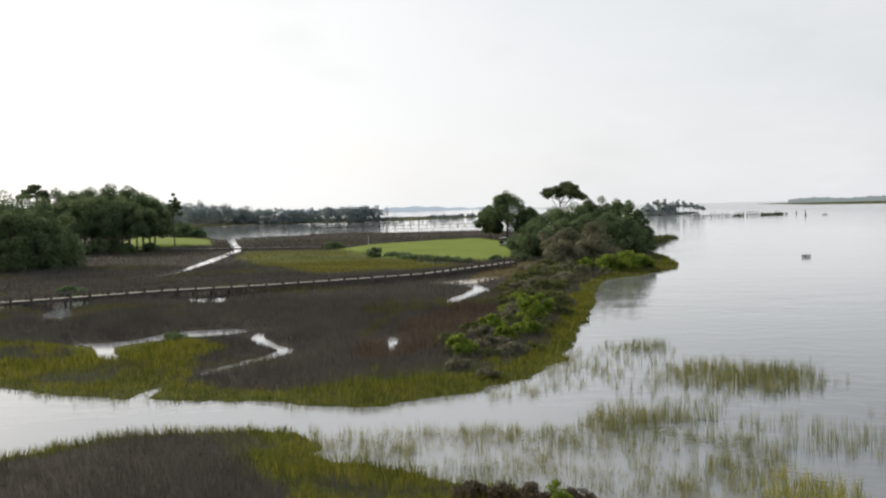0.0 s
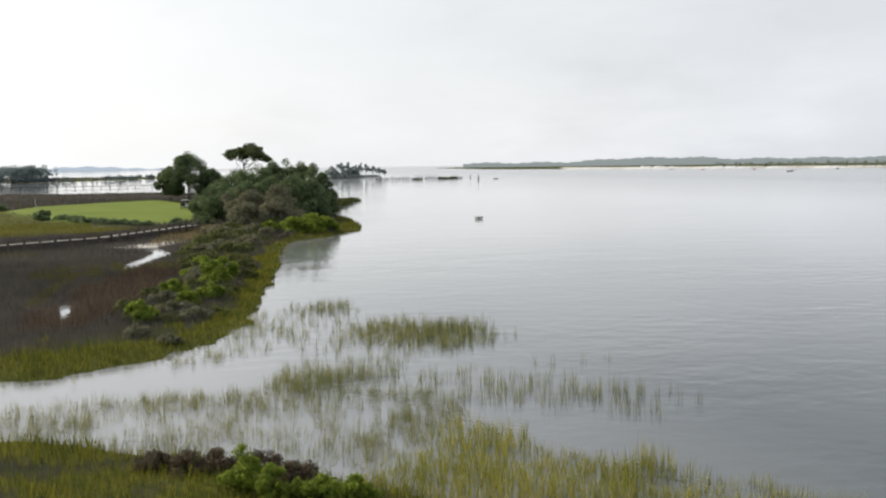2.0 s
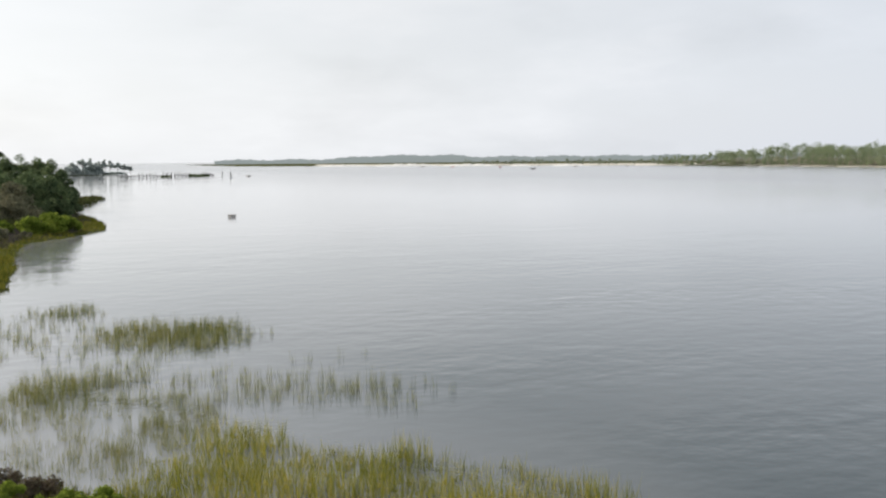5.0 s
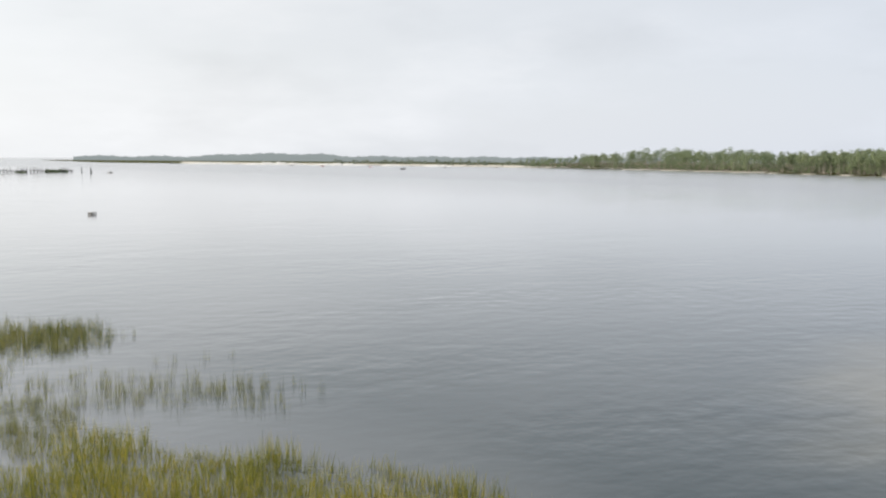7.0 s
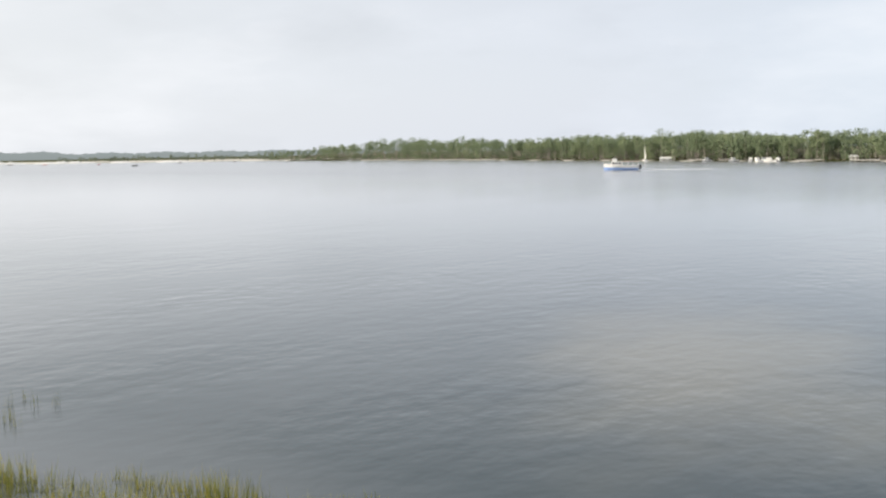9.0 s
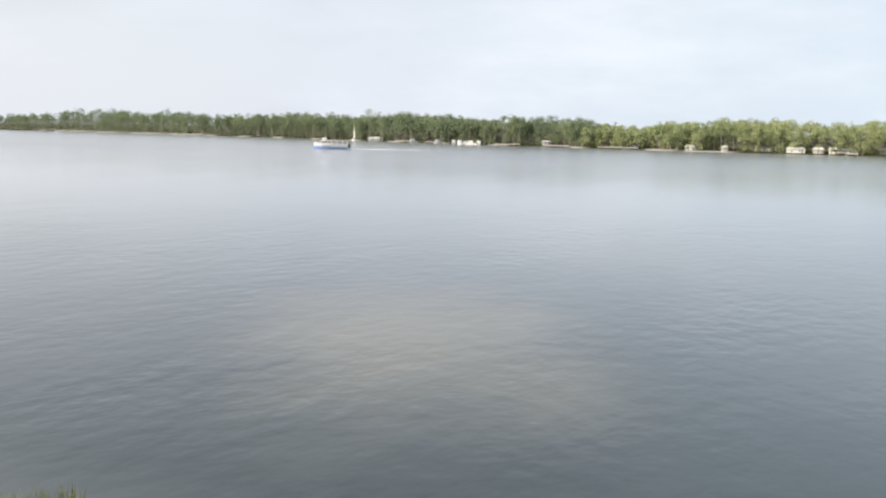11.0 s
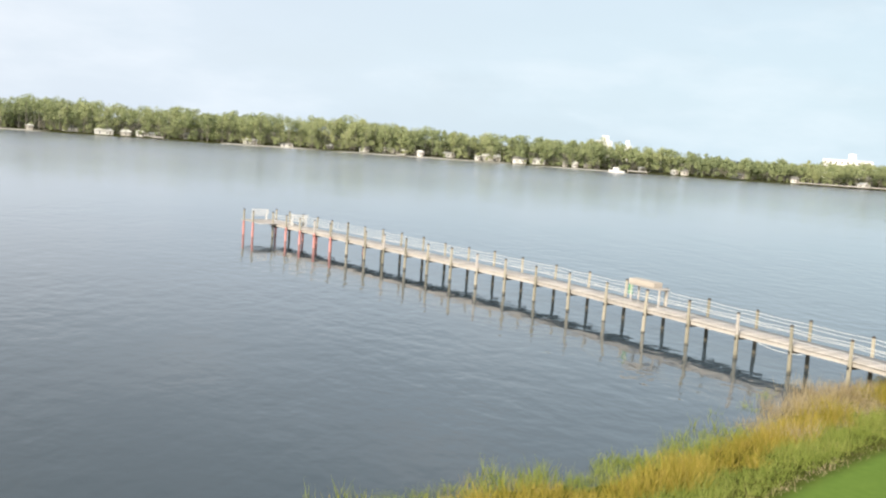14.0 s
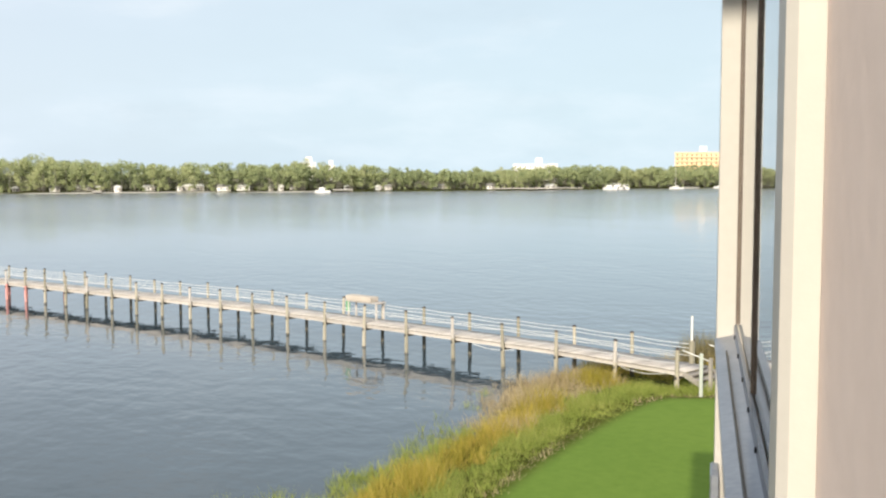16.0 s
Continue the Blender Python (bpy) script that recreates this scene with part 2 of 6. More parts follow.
def water_material():
    m = bpy.data.materials.new("bay_water")
    m.use_nodes = True
    n, l = m.node_tree.nodes, m.node_tree.links
    b = n["Principled BSDF"]
    b.inputs["Roughness"].default_value, b.inputs["IOR"].default_value = 0.10, 1.333
    b.inputs["Coat Weight"].default_value, b.inputs["Coat IOR"].default_value, b.inputs["Coat Roughness"].default_value = 0.30, 1.333, 0.10
    co = n.new("ShaderNodeTexCoord")
    heights = []
    for s, d, st in ((0.60, 2.5, (1.0, 1.3, 1)), (0.11, 3, (1.0, 1.7, 1)), (2.6, 2, (1, 1.3, 1))):
        mapping = n.new("ShaderNodeMapping")
        mapping.inputs["Scale"].default_value, mapping.inputs["Rotation"].default_value = st, (0, 0, radians(35))
        t = n.new("ShaderNodeTexNoise")
        t.inputs["Scale"].default_value, t.inputs["Detail"].default_value = s, d
        l.new(co.outputs["Object"], mapping.inputs["Vector"])
        l.new(mapping.outputs["Vector"], t.inputs["Vector"])
        heights.append(t)
    # calmer and rougher lanes of the surface
    lanes = n.new("ShaderNodeTexNoise")
    lm = n.new("ShaderNodeMapping")
    lm.inputs["Scale"].default_value, lm.inputs["Rotation"].default_value = (1.0, 3.2, 1), (0, 0, radians(25))
    l.new(co.outputs["Object"], lm.inputs["Vector"])
    l.new(lm.outputs["Vector"], lanes.inputs["Vector"])
    lanes.inputs["Scale"].default_value, lanes.inputs["Detail"].default_value = 0.022, 4
    gain = n.new("ShaderNodeMapRange")
    gain.inputs["From Min"].default_value, gain.inputs["From Max"].default_value = 0.35, 0.65
    gain.inputs["To Min"].default_value, gain.inputs["To Max"].default_value = 0.07, 0.34
    l.new(lanes.outputs["Fac"], gain.inputs["Value"])
    # the open bay is choppier than the sheltered water near the marsh
    xyz, open_ = n.new("ShaderNodeSeparateXYZ"), n.new("ShaderNodeMapRange")
    open_.inputs["From Min"].default_value, open_.inputs["From Max"].default_value = 35, 130
    open_.inputs["To Min"].default_value, open_.inputs["To Max"].default_value = 1.25, 0.55
    times_ = n.new("ShaderNodeMath")
    times_.operation = "MULTIPLY"
    l.new(co.outputs["Object"], xyz.inputs[0])
    l.new(xyz.outputs["X"], open_.inputs["Value"])
    l.new(gain.outputs["Result"], times_.inputs[0])
    # still water in the channel behind the reeds
    still, both = n.new("ShaderNodeMapRange"), n.new("ShaderNodeMath")
    still.inputs["From Min"].default_value, still.inputs["From Max"].default_value = 2, 32
    still.inputs["To Min"].default_value, still.inputs["To Max"].default_value = 0.35, 1.5
    both.operation = "MULTIPLY"
    l.new(xyz.outputs["X"], still.inputs["Value"])
    l.new(open_.outputs["Result"], both.inputs[0])
    l.new(still.outputs["Result"], both.inputs[1])
    # short chop under the far shore
    chop, add_ = n.new("ShaderNodeMapRange"), n.new("ShaderNodeMath")
    chop.inputs["From Min"].default_value, chop.inputs["From Max"].default_value = 130, 330
    chop.inputs["To Max"].default_value = 1.5
    add_.operation = "ADD"
    l.new(xyz.outputs["X"], chop.inputs["Value"])
    l.new(both.outputs[0], add_.inputs[0])
    l.new(chop.outputs["Result"], add_.inputs[1])
    l.new(add_.outputs[0], times_.inputs[1])
    # wind-roughened far out
    rough_ = n.new("ShaderNodeMapRange")
    rough_.inputs["From Min"].default_value, rough_.inputs["From Max"].default_value = 90, 330
    rough_.inputs["To Min"].default_value, rough_.inputs["To Max"].default_value = 0.05, 0.20
    l.new(xyz.outputs["X"], rough_.inputs["Value"])
    l.new(rough_.outputs["Result"], b.inputs["Roughness"])
    l.new(rough_.outputs["Result"], b.inputs["Coat Roughness"])
    last = None
    for t, dist in zip(heights, (0.095, 0.14, 0.006)):
        bp = n.new("ShaderNodeBump")
        bp.inputs["Distance"].default_value = dist
        l.new(times_.outputs[0], bp.inputs["Strength"])
        l.new(t.outputs["Fac"], bp.inputs["Height"])
        if last:
            l.new(last.outputs["Normal"], bp.inputs["Normal"])
        last = bp
    l.new(last.outputs["Normal"], b.inputs["Normal"])
    l.new(last.outputs["Normal"], b.inputs["Coat Normal"])
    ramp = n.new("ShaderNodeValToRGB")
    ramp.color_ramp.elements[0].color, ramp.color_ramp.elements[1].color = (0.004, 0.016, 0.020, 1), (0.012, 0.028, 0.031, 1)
    l.new(lanes.outputs["Fac"], ramp.inputs["Fac"])
    # base paled towards the marsh to paint bright sky reflection, with drifting cloudy patches
    bend, sheen_span, cloudy = n.new("ShaderNodeMath"), n.new("ShaderNodeMapRange"), n.new("ShaderNodeTexNoise")
    bend.operation = "MULTIPLY_ADD"
    bend.inputs[1].default_value = -0.15
    l.new(xyz.outputs["X"], bend.inputs[0])
    l.new(xyz.outputs["Y"], bend.inputs[2])
    cloudy.inputs["Scale"].default_value, cloudy.inputs["Detail"].default_value = 0.02, 4
    l.new(co.outputs["Object"], cloudy.inputs["Vector"])
    drift = n.new("ShaderNodeMath")
    drift.operation = "MULTIPLY_ADD"
    drift.inputs[1].default_value = 40.0
    l.new(cloudy.outputs["Fac"], drift.inputs[0])
    l.new(bend.outputs[0], drift.inputs[2])
    sheen_span.inputs["From Min"].default_value, sheen_span.inputs["From Max"].default_value = 55, 160
    l.new(drift.outputs[0], sheen_span.inputs["Value"])
    sheen = n.new("ShaderNodeMix")
    sheen.data_type = "RGBA"
    sheen.inputs["B"].default_value = (0.245, 0.254, 0.27, 1)
    # the same pale base among the reeds, for the low sky mirrored there
    mud, most = n.new("ShaderNodeMapRange"), n.new("ShaderNodeMath")
    mud.inputs["From Min"].default_value, mud.inputs["From Max"].default_value = 24, 4
    mud.inputs["To Max"].default_value = 0.85
    most.operation = "MAXIMUM"
    l.new(xyz.outputs["X"], mud.inputs["Value"])
    l.new(mud.outputs["Result"], most.inputs[0])
    l.new(sheen_span.outputs["Result"], most.inputs[1])
    l.new(most.outputs[0], sheen.inputs["Factor"])
    # out over the wide bay a paler, bluer base paints in reflected sky
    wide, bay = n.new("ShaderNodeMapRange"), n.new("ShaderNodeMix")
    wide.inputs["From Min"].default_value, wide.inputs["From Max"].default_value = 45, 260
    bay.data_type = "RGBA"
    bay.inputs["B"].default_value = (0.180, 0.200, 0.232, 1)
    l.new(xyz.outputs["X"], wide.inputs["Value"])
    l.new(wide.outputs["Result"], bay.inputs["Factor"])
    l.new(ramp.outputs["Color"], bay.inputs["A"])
    # and round the pier the base is lightened to make up for weak reflection
    pier_side = n.new("ShaderNodeMapRange")
    pier_side.inputs["From Min"].default_value, pier_side.inputs["From Max"].default_value = 8, -28
    l.new(xyz.outputs["Y"], pier_side.inputs["Value"])
    lighter = n.new("ShaderNodeMix")
    lighter.data_type, lighter.blend_type = "RGBA", "LIGHTEN"
    l.new(pier_side.outputs["Result"], lighter.inputs["Factor"])
    l.new(bay.outputs["Result"], lighter.inputs["A"])
    lighter.inputs["B"].default_value = (0.062, 0.086, 0.105, 1)
    l.new(lighter.outputs["Result"], sheen.inputs["A"])
    # one khaki patch with a ragged edge off the building
    sm, far_, oval, sandy = n.new("ShaderNodeMapping"), n.new("ShaderNodeVectorMath"), n.new("ShaderNodeMapRange"), n.new("ShaderNodeMix")
    sm.vector_type = "TEXTURE"
    sm.inputs["Location"].default_value, sm.inputs["Rotation"].default_value, sm.inputs["Scale"].default_value = (45.5, 18.3, 0), (0, 0, radians(21.7)), (21.0, 10.5, 1.0)
    far_.operation = "LENGTH"
    oval.inputs["From Min"].default_value, oval.inputs["From Max"].default_value = 1.1, 0.1
    oval.interpolation_type = "SMOOTHSTEP"
    sandy.data_type = "RGBA"
    sandy.inputs["B"].default_value = (0.118, 0.114, 0.085, 1)
    l.new(co.outputs["Object"], sm.inputs["Vector"])
    l.new(sm.outputs["Vector"], far_.inputs[0])
    ragged_ = n.new("ShaderNodeMath")
    ragged_.operation = "MULTIPLY_ADD"
    ragged_.inputs[1].default_value = 0.9
    l.new(heights[1].outputs["Fac"], ragged_.inputs[0])
    shift_ = n.new("ShaderNodeMath")
    shift_.operation = "SUBTRACT"
    shift_.inputs[1].default_value = 0.45
    l.new(far_.outputs["Value"], shift_.inputs[0])
    l.new(shift_.outputs[0], ragged_.inputs[2])
    l.new(ragged_.outputs[0], oval.inputs["Value"])
    l.new(oval.outputs["Result"], sandy.inputs["Factor"])
    l.new(sheen.outputs["Result"], sandy.inputs["A"])
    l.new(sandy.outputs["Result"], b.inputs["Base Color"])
    return m


def ground_material():
    m = bpy.data.materials.new("marsh_ground")
    m.use_nodes = True
    n, l = m.node_tree.nodes, m.node_tree.links
    b = n["Principled BSDF"]
    b.inputs["Roughness"].default_value = 0.9
    b.inputs["Specular IOR Level"].default_value = 0.03
    co = n.new("ShaderNodeTexCoord")
    n1, n2 = n.new("ShaderNodeTexNoise"), n.new("ShaderNodeTexNoise")
    n1.inputs["Scale"].default_value, n1.inputs["Detail"].default_value = 0.09, 6
    n2.inputs["Scale"].default_value, n2.inputs["Detail"].default_value = 3.0, 4
    ad = n.new("ShaderNodeMath")
    ad.operation = "ADD"
    for t in (n1, n2):
        l.new(co.outputs["Object"], t.inputs["Vector"])
    l.new(n1.outputs["Fac"], ad.inputs[0])
    l.new(n2.outputs["Fac"], ad.inputs[1])

    def ramp(c0, c1):
        r = n.new("ShaderNodeValToRGB")
        r.color_ramp.elements[0].position, r.color_ramp.elements[1].position = 0.38, 0.62
        r.color_ramp.elements[0].color, r.color_ramp.elements[1].color = (*c0, 1), (*c1, 1)
        h = n.new("ShaderNodeMath")
        h.operation = "MULTIPLY"
        h.inputs[1].default_value = 0.5
        l.new(ad.outputs[0], h.inputs[0])
        l.new(h.outputs[0], r.inputs["Fac"])
        return r.outputs["Color"]

    last = ramp((0.030, 0.025, 0.021), (0.060, 0.050, 0.041))
    for attr, c0, c1 in (("green", (0.035, 0.042, 0.010), (0.085, 0.092, 0.017)), ("lawn", (0.115, 0.188, 0.034), (0.138, 0.215, 0.041)), ("fairway", (0.11, 0.155, 0.026), (0.165, 0.205, 0.042)), ("sand", (0.50, 0.47, 0.42), (0.66, 0.63, 0.57))):
        a, mi = n.new("ShaderNodeAttribute"), n.new("ShaderNodeMix")
        a.attribute_name = attr
        mi.data_type = "RGBA"
        l.new(a.outputs["Fac"], mi.inputs["Factor"])
        l.new(last, mi.inputs["A"])
        l.new(ramp(c0, c1), mi.inputs["B"])
        last = mi.outputs["Result"]
    l.new(last, b.inputs["Base Color"])
    bp = n.new("ShaderNodeBump")
    bp.inputs["Strength"].default_value, bp.inputs["Distance"].default_value = 0.5, 0.05
    l.new(n2.outputs["Fac"], bp.inputs["Height"])
    l.new(bp.outputs["Normal"], b.inputs["Normal"])
    return m


def glass_material():
    m = bpy.data.materials.new("window_glass")
    m.use_nodes = True
    n, l = m.node_tree.nodes, m.node_tree.links
    b = n["Principled BSDF"]
    b.inputs["Base Color"].default_value = (0.9, 0.94, 0.95, 1)
    b.inputs["Roughness"].default_value, b.inputs["IOR"].default_value = 0.02, 1.5
    b.inputs["Transmission Weight"].default_value = 1.0
    return m


M_WATER, M_GROUND, M_GLASS = water_material(), ground_material(), glass_material()


# ================= mesh helpers =================
def mesh_np(name, verts, faces):
    """A mesh from arrays: verts (n, 3), faces (m, 3) or (m, 4)."""
    me = bpy.data.meshes.new(name)
    v, f = np.asarray(verts, np.float32), np.asarray(faces, np.int32)
    k = f.shape[1]
    me.vertices.add(len(v))
    me.vertices.foreach_set("co", v.ravel())
    me.loops.add(f.size)
    me.loops.foreach_set("vertex_index", f.ravel())
    me.polygons.add(len(f))
    me.polygons.foreach_set("loop_start", np.arange(0, f.size, k, dtype=np.int32))
    me.update(calc_edges=True)
    return me


def place(name, me, material, parent=None, label=""):
    ob = new(name, me)
    if material and not me.materials:
        me.materials.append(material)
    if parent:
        ob.parent = parent
    return tagged(ob, label=label)


def part(name, bm, material, parent, label=""):
    me = bpy.data.meshes.new(name)
    bm.to_mesh(me)
    bm.free()
    return place(name, me, material, parent, label)


def thing(name, label, category, m=None, group="", kind=""):
    ob = new(name)
    ob.empty_display_size = 0.2
    if m is not None:
        ob.matrix_basis = m
    return tagged(ob, label, category, group, kind)


def add_box(bm, size, m, bevel=0.0):
    r = bmesh.ops.create_cube(bm, size=1.0, matrix=m @ Matrix.Diagonal((*size, 1)))
    if bevel:
        edges = {e for v in r["verts"] for e in v.link_edges}
        bmesh.ops.bevel(bm, geom=list(edges), offset=bevel, segments=1, affect="EDGES")
    return bm


def box(size, m=Matrix(), bevel=0.0):
    return add_box(bmesh.new(), size, m, bevel)


def at(x, y, z, rz=0):
    return pose(x, y, z, 0, 0, rz)


def add_rod(bm, a, b, r0, r1=None, sides=8):
    """A tapered rod from a to b."""
    a, b = Vector(a), Vector(b)
    d = b - a
    m = Matrix.Translation((a + b) / 2) @ d.to_track_quat("Z", "Y").to_matrix().to_4x4()
    bmesh.ops.create_cone(bm, cap_ends=True, segments=sides, radius1=r0, radius2=r0 if r1 is None else r1, depth=d.length, matrix=m)
    return bm


def rod(a, b, r0, r1=None, sides=8):
    return add_rod(bmesh.new(), a, b, r0, r1, sides)


def chain(points, r, sides=6):
    bm = bmesh.new()
    for a, b in zip(points[:-1], points[1:]):
        add_rod(bm, a, b, r, r, sides)
    return bm


# ================= plan =================
def sd_poly(px, py, poly):
    """Signed distance to a closed outline, positive inside."""
    d = np.full(px.shape, 1e9)
    inside = np.zeros(px.shape, bool)
    n = len(poly)
    for i in range(n):
        (x0, y0), (x1, y1) = poly[i], poly[(i + 1) % n]
        ex, ey = x1 - x0, y1 - y0
        t = np.clip(((px - x0) * ex + (py - y0) * ey) / (ex * ex + ey * ey), 0, 1)
        d = np.minimum(d, np.hypot(px - x0 - t * ex, py - y0 - t * ey))
        if y0 != y1:
            cross = ((y0 > py) != (y1 > py)) & (px < ex * (py - y0) / (y1 - y0) + x0)
            inside ^= cross
    return np.where(inside, d, -d)


def d_line(px, py, line):
    """Distance to an open line."""
    d = np.full(px.shape, 1e9)
    for (x0, y0), (x1, y1) in zip(line[:-1], line[1:]):
        ex, ey = x1 - x0, y1 - y0
        t = np.clip(((px - x0) * ex + (py - y0) * ey) / (ex * ex + ey * ey), 0, 1)
        d = np.minimum(d, np.hypot(px - x0 - t * ex, py - y0 - t * ey))
    return d


def wob(px, py, s, seed=0.0):
    """Cheap smooth wobble between about -1 and 1."""
    a = np.sin(px * s + 1.7 * np.sin(py * s * 0.73 + seed) + seed * 2.1)
    b = np.sin(py * s * 1.31 + 1.3 * np.sin(px * s * 0.9 - seed) + seed * 0.7)
    c = np.sin((px + py) * s * 2.3 + seed * 3.3) * np.sin((px - py) * s * 1.9 - seed)
    return (a + b) * 0.38 + c * 0.3


def sstep(a, b, v):
    t = np.clip((v - a) / (b - a), 0, 1)
    return t * t * (3 - 2 * t)


MARSH = [(-60, 78), (-38, 66), (-26.5, 59.6), (-21.9, 56.5), (-16.9, 54.4), (-13.3, 54.1), (-10.5, 53.4), (-7.5, 51.9), (-4.7, 50.6), (-3.0, 50.7), (-2.0, 52.0), (0.3, 53.6), (2.8, 55.9), (4.9, 59.5), (7.6, 65), (8.8, 71.1), (11.2, 83.3), (14.6, 100), (16.5, 112), (19.6, 128), (22, 134), (27, 139), (35, 152), (38, 165), (41, 190), (43, 218), (50, 247), (67, 294), (58, 312), (38, 350),
         (18, 415), (-20, 414), (-45, 438), (-62, 400), (-86, 372), (-112, 480), (-150, 620), (-420, 640), (-420, 90), (-150, 84)]
SHORE = [(-24, 36), (-18.4, 42), (-15, 45.3), (-10.5, 46.3), (-6.9, 45.3), (-5.4, 41.2), (-3.2, 39), (-0.3, 36.8), (3, 34.6), (6.0, 31.5), (9, 28), (13, 22), (17, 15.5), (20.5, 8), (22.5, 1), (24, -5), (25.5, -10), (27, -15), (29, -19), (31.5, -23), (34.5, -26.5), (36.5, -30), (37, -34), (34, -42), (26, -56), (10, -80), (-60, -160), (-420, -160), (-420, 10), (-120, 24), (-50, 30)]
FAR_NORTH = [(-420, 560), (-190, 640), (-160, 812), (-63, 782), (7, 855), (34, 934), (70, 1010), (60, 1080), (-420, 1300)]
FAR_EAST = [(700, 2300), (640, 1900), (570, 1570), (650, 1300), (780, 1040), (800, 860), (760, 640), (700, 480), (619, 317), (560, 205), (505, 60), (482, -69), (446, -165), (424, -205), (390, -295), (368, -406), (340, -640), (420, -1500), (2600, -1500), (2600, 2600), (900, 2600)]
ISLET = [(150, 766), (172, 760), (196, 764), (200, 772), (176, 790), (152, 786)]
LAWN = [(20.6, -13.5), (22.4, -16.5), (24.6, -20.2), (25.9, -22.7), (26.7, -24.3), (27.8, -26.8), (28.6, -28.8), (28.6, -30.0), (27.6, -31.4), (25, -36), (12, -66), (-60, -120), (-60, -20), (8, -8)]
FAIRWAY = [(-25, 243), (-20.4, 268), (-4, 289), (11, 303), (17, 260), (19.3, 224), (17.5, 195), (9, 175), (-2.6, 176), (-11.5, 194), (-20, 225)]
FAIRWAY_LEFT = [(-95, 284), (-132, 440), (-86, 372), (-69, 303), (-84, 280)]
CREEKS = [([(-45.4, 154.7), (-45.6, 178.6), (-50.4, 228), (-54.4, 268), (-80, 380)], 1.25), ([(-37.6, 97), (-41, 107)], 1.25), ([(-41.4, 110), (-43.4, 121)], 1.7), ([(-36.9, 87), (-36.4, 89.3)], 0.55),
          ([(-28.0, 78.5), (-25.4, 78.2)], 0.85), ([(-26.3, 77.5), (-23.6, 70.2)], 0.7), ([(-25.6, 78.6), (-23.4, 80.6)], 1.3), ([(-23.0, 81.6), (-21.2, 84.4), (-18.6, 84.2)], 2.1),
          ([(-15.4, 83), (-15, 80), (-13.6, 76.3), (-11.6, 72.9), (-11.8, 69.8), (-13.5, 67), (-15.4, 63.1)], 0.62), ([(-4.2, 78.5), (-3.8, 71)], 0.36), ([(0.2, 103.8), (2.4, 113.9), (4.6, 122.8), (3, 131)], 1.0),
          ([(-17.2, 52), (-16.6, 57.6)], 0.5), ([(-29.2, 119), (-27.4, 112)], 0.9), ([(-26.4, 119), (-24.9, 109)], 0.8)]
GREEN = [(-60, 96), (-34.3, 78), (-27.7, 77.6), (-24.9, 77), (-20.1, 78.4), (-16, 72), (-16.8, 65.1), (-14.4, 58.5), (-11.8, 55.8), (-9.6, 55.8), (-7.9, 56.2), (-6.5, 58.4), (-4.5, 60.6), (-2.3, 62), (-0.3, 63.4), (1.8, 72.7), (3.8, 83), (6.6, 97), (11.3, 124), (30, 124), (30, 48), (-60, 48)]
DARK_NEAR = [(-22, 37.5), (-17, 41.2), (-14.3, 43.8), (-11.7, 44.8), (-9.5, 42.7), (-8.6, 39.9), (-7.6, 37.5), (-5.4, 34.6), (-4.2, 31.5), (-2, 24), (-30, 24)]
YELLOW = [(-50, 251), (-24.5, 243), (-12, 196), (-2.4, 173), (7, 170), (6, 164), (-7.5, 157), (-19.5, 154), (-34, 182), (-44, 215)]


def land(px, py):
    """Distance into the land from the nearest water's edge (negative in the water)."""
    d = np.maximum.reduce([sd_poly(px, py, p) for p in (MARSH, SHORE)])
    d = d + 0.5 * wob(px, py, 0.9, 1.0) + 0.25 * wob(px, py, 2.3, 2.0)
    for line, w in CREEKS:
        d = np.minimum(d, d_line(px, py, line) - w * (1 + 0.35 * wob(px, py, 0.6, 3.0)))
    for p in (FAR_NORTH, FAR_EAST, ISLET):
        d = np.maximum(d, sd_poly(px, py, p))
    return d


def height(px, py, d=None):
    d = land(px, py) if d is None else d
    z = np.where(d > 0, 0.04 + 0.30 * (1 - np.exp(-np.maximum(d, 0) / 2.5)), np.maximum(-0.9, d * 0.22))
    z = z + 0.5 * sstep(-5, 1.5, sd_poly(px, py, LAWN)) * (d > 0) * sstep(0, 3, d)
    z = z + 0.55 * sstep(-4, 4, np.maximum(sd_poly(px, py, FAIRWAY), sd_poly(px, py, FAIRWAY_LEFT)))
    z = z + 0.8 * sstep(5, 60, sd_poly(px, py, FAR_EAST)) + 0.8 * sstep(5, 60, sd_poly(px, py, FAR_NORTH))
    return z


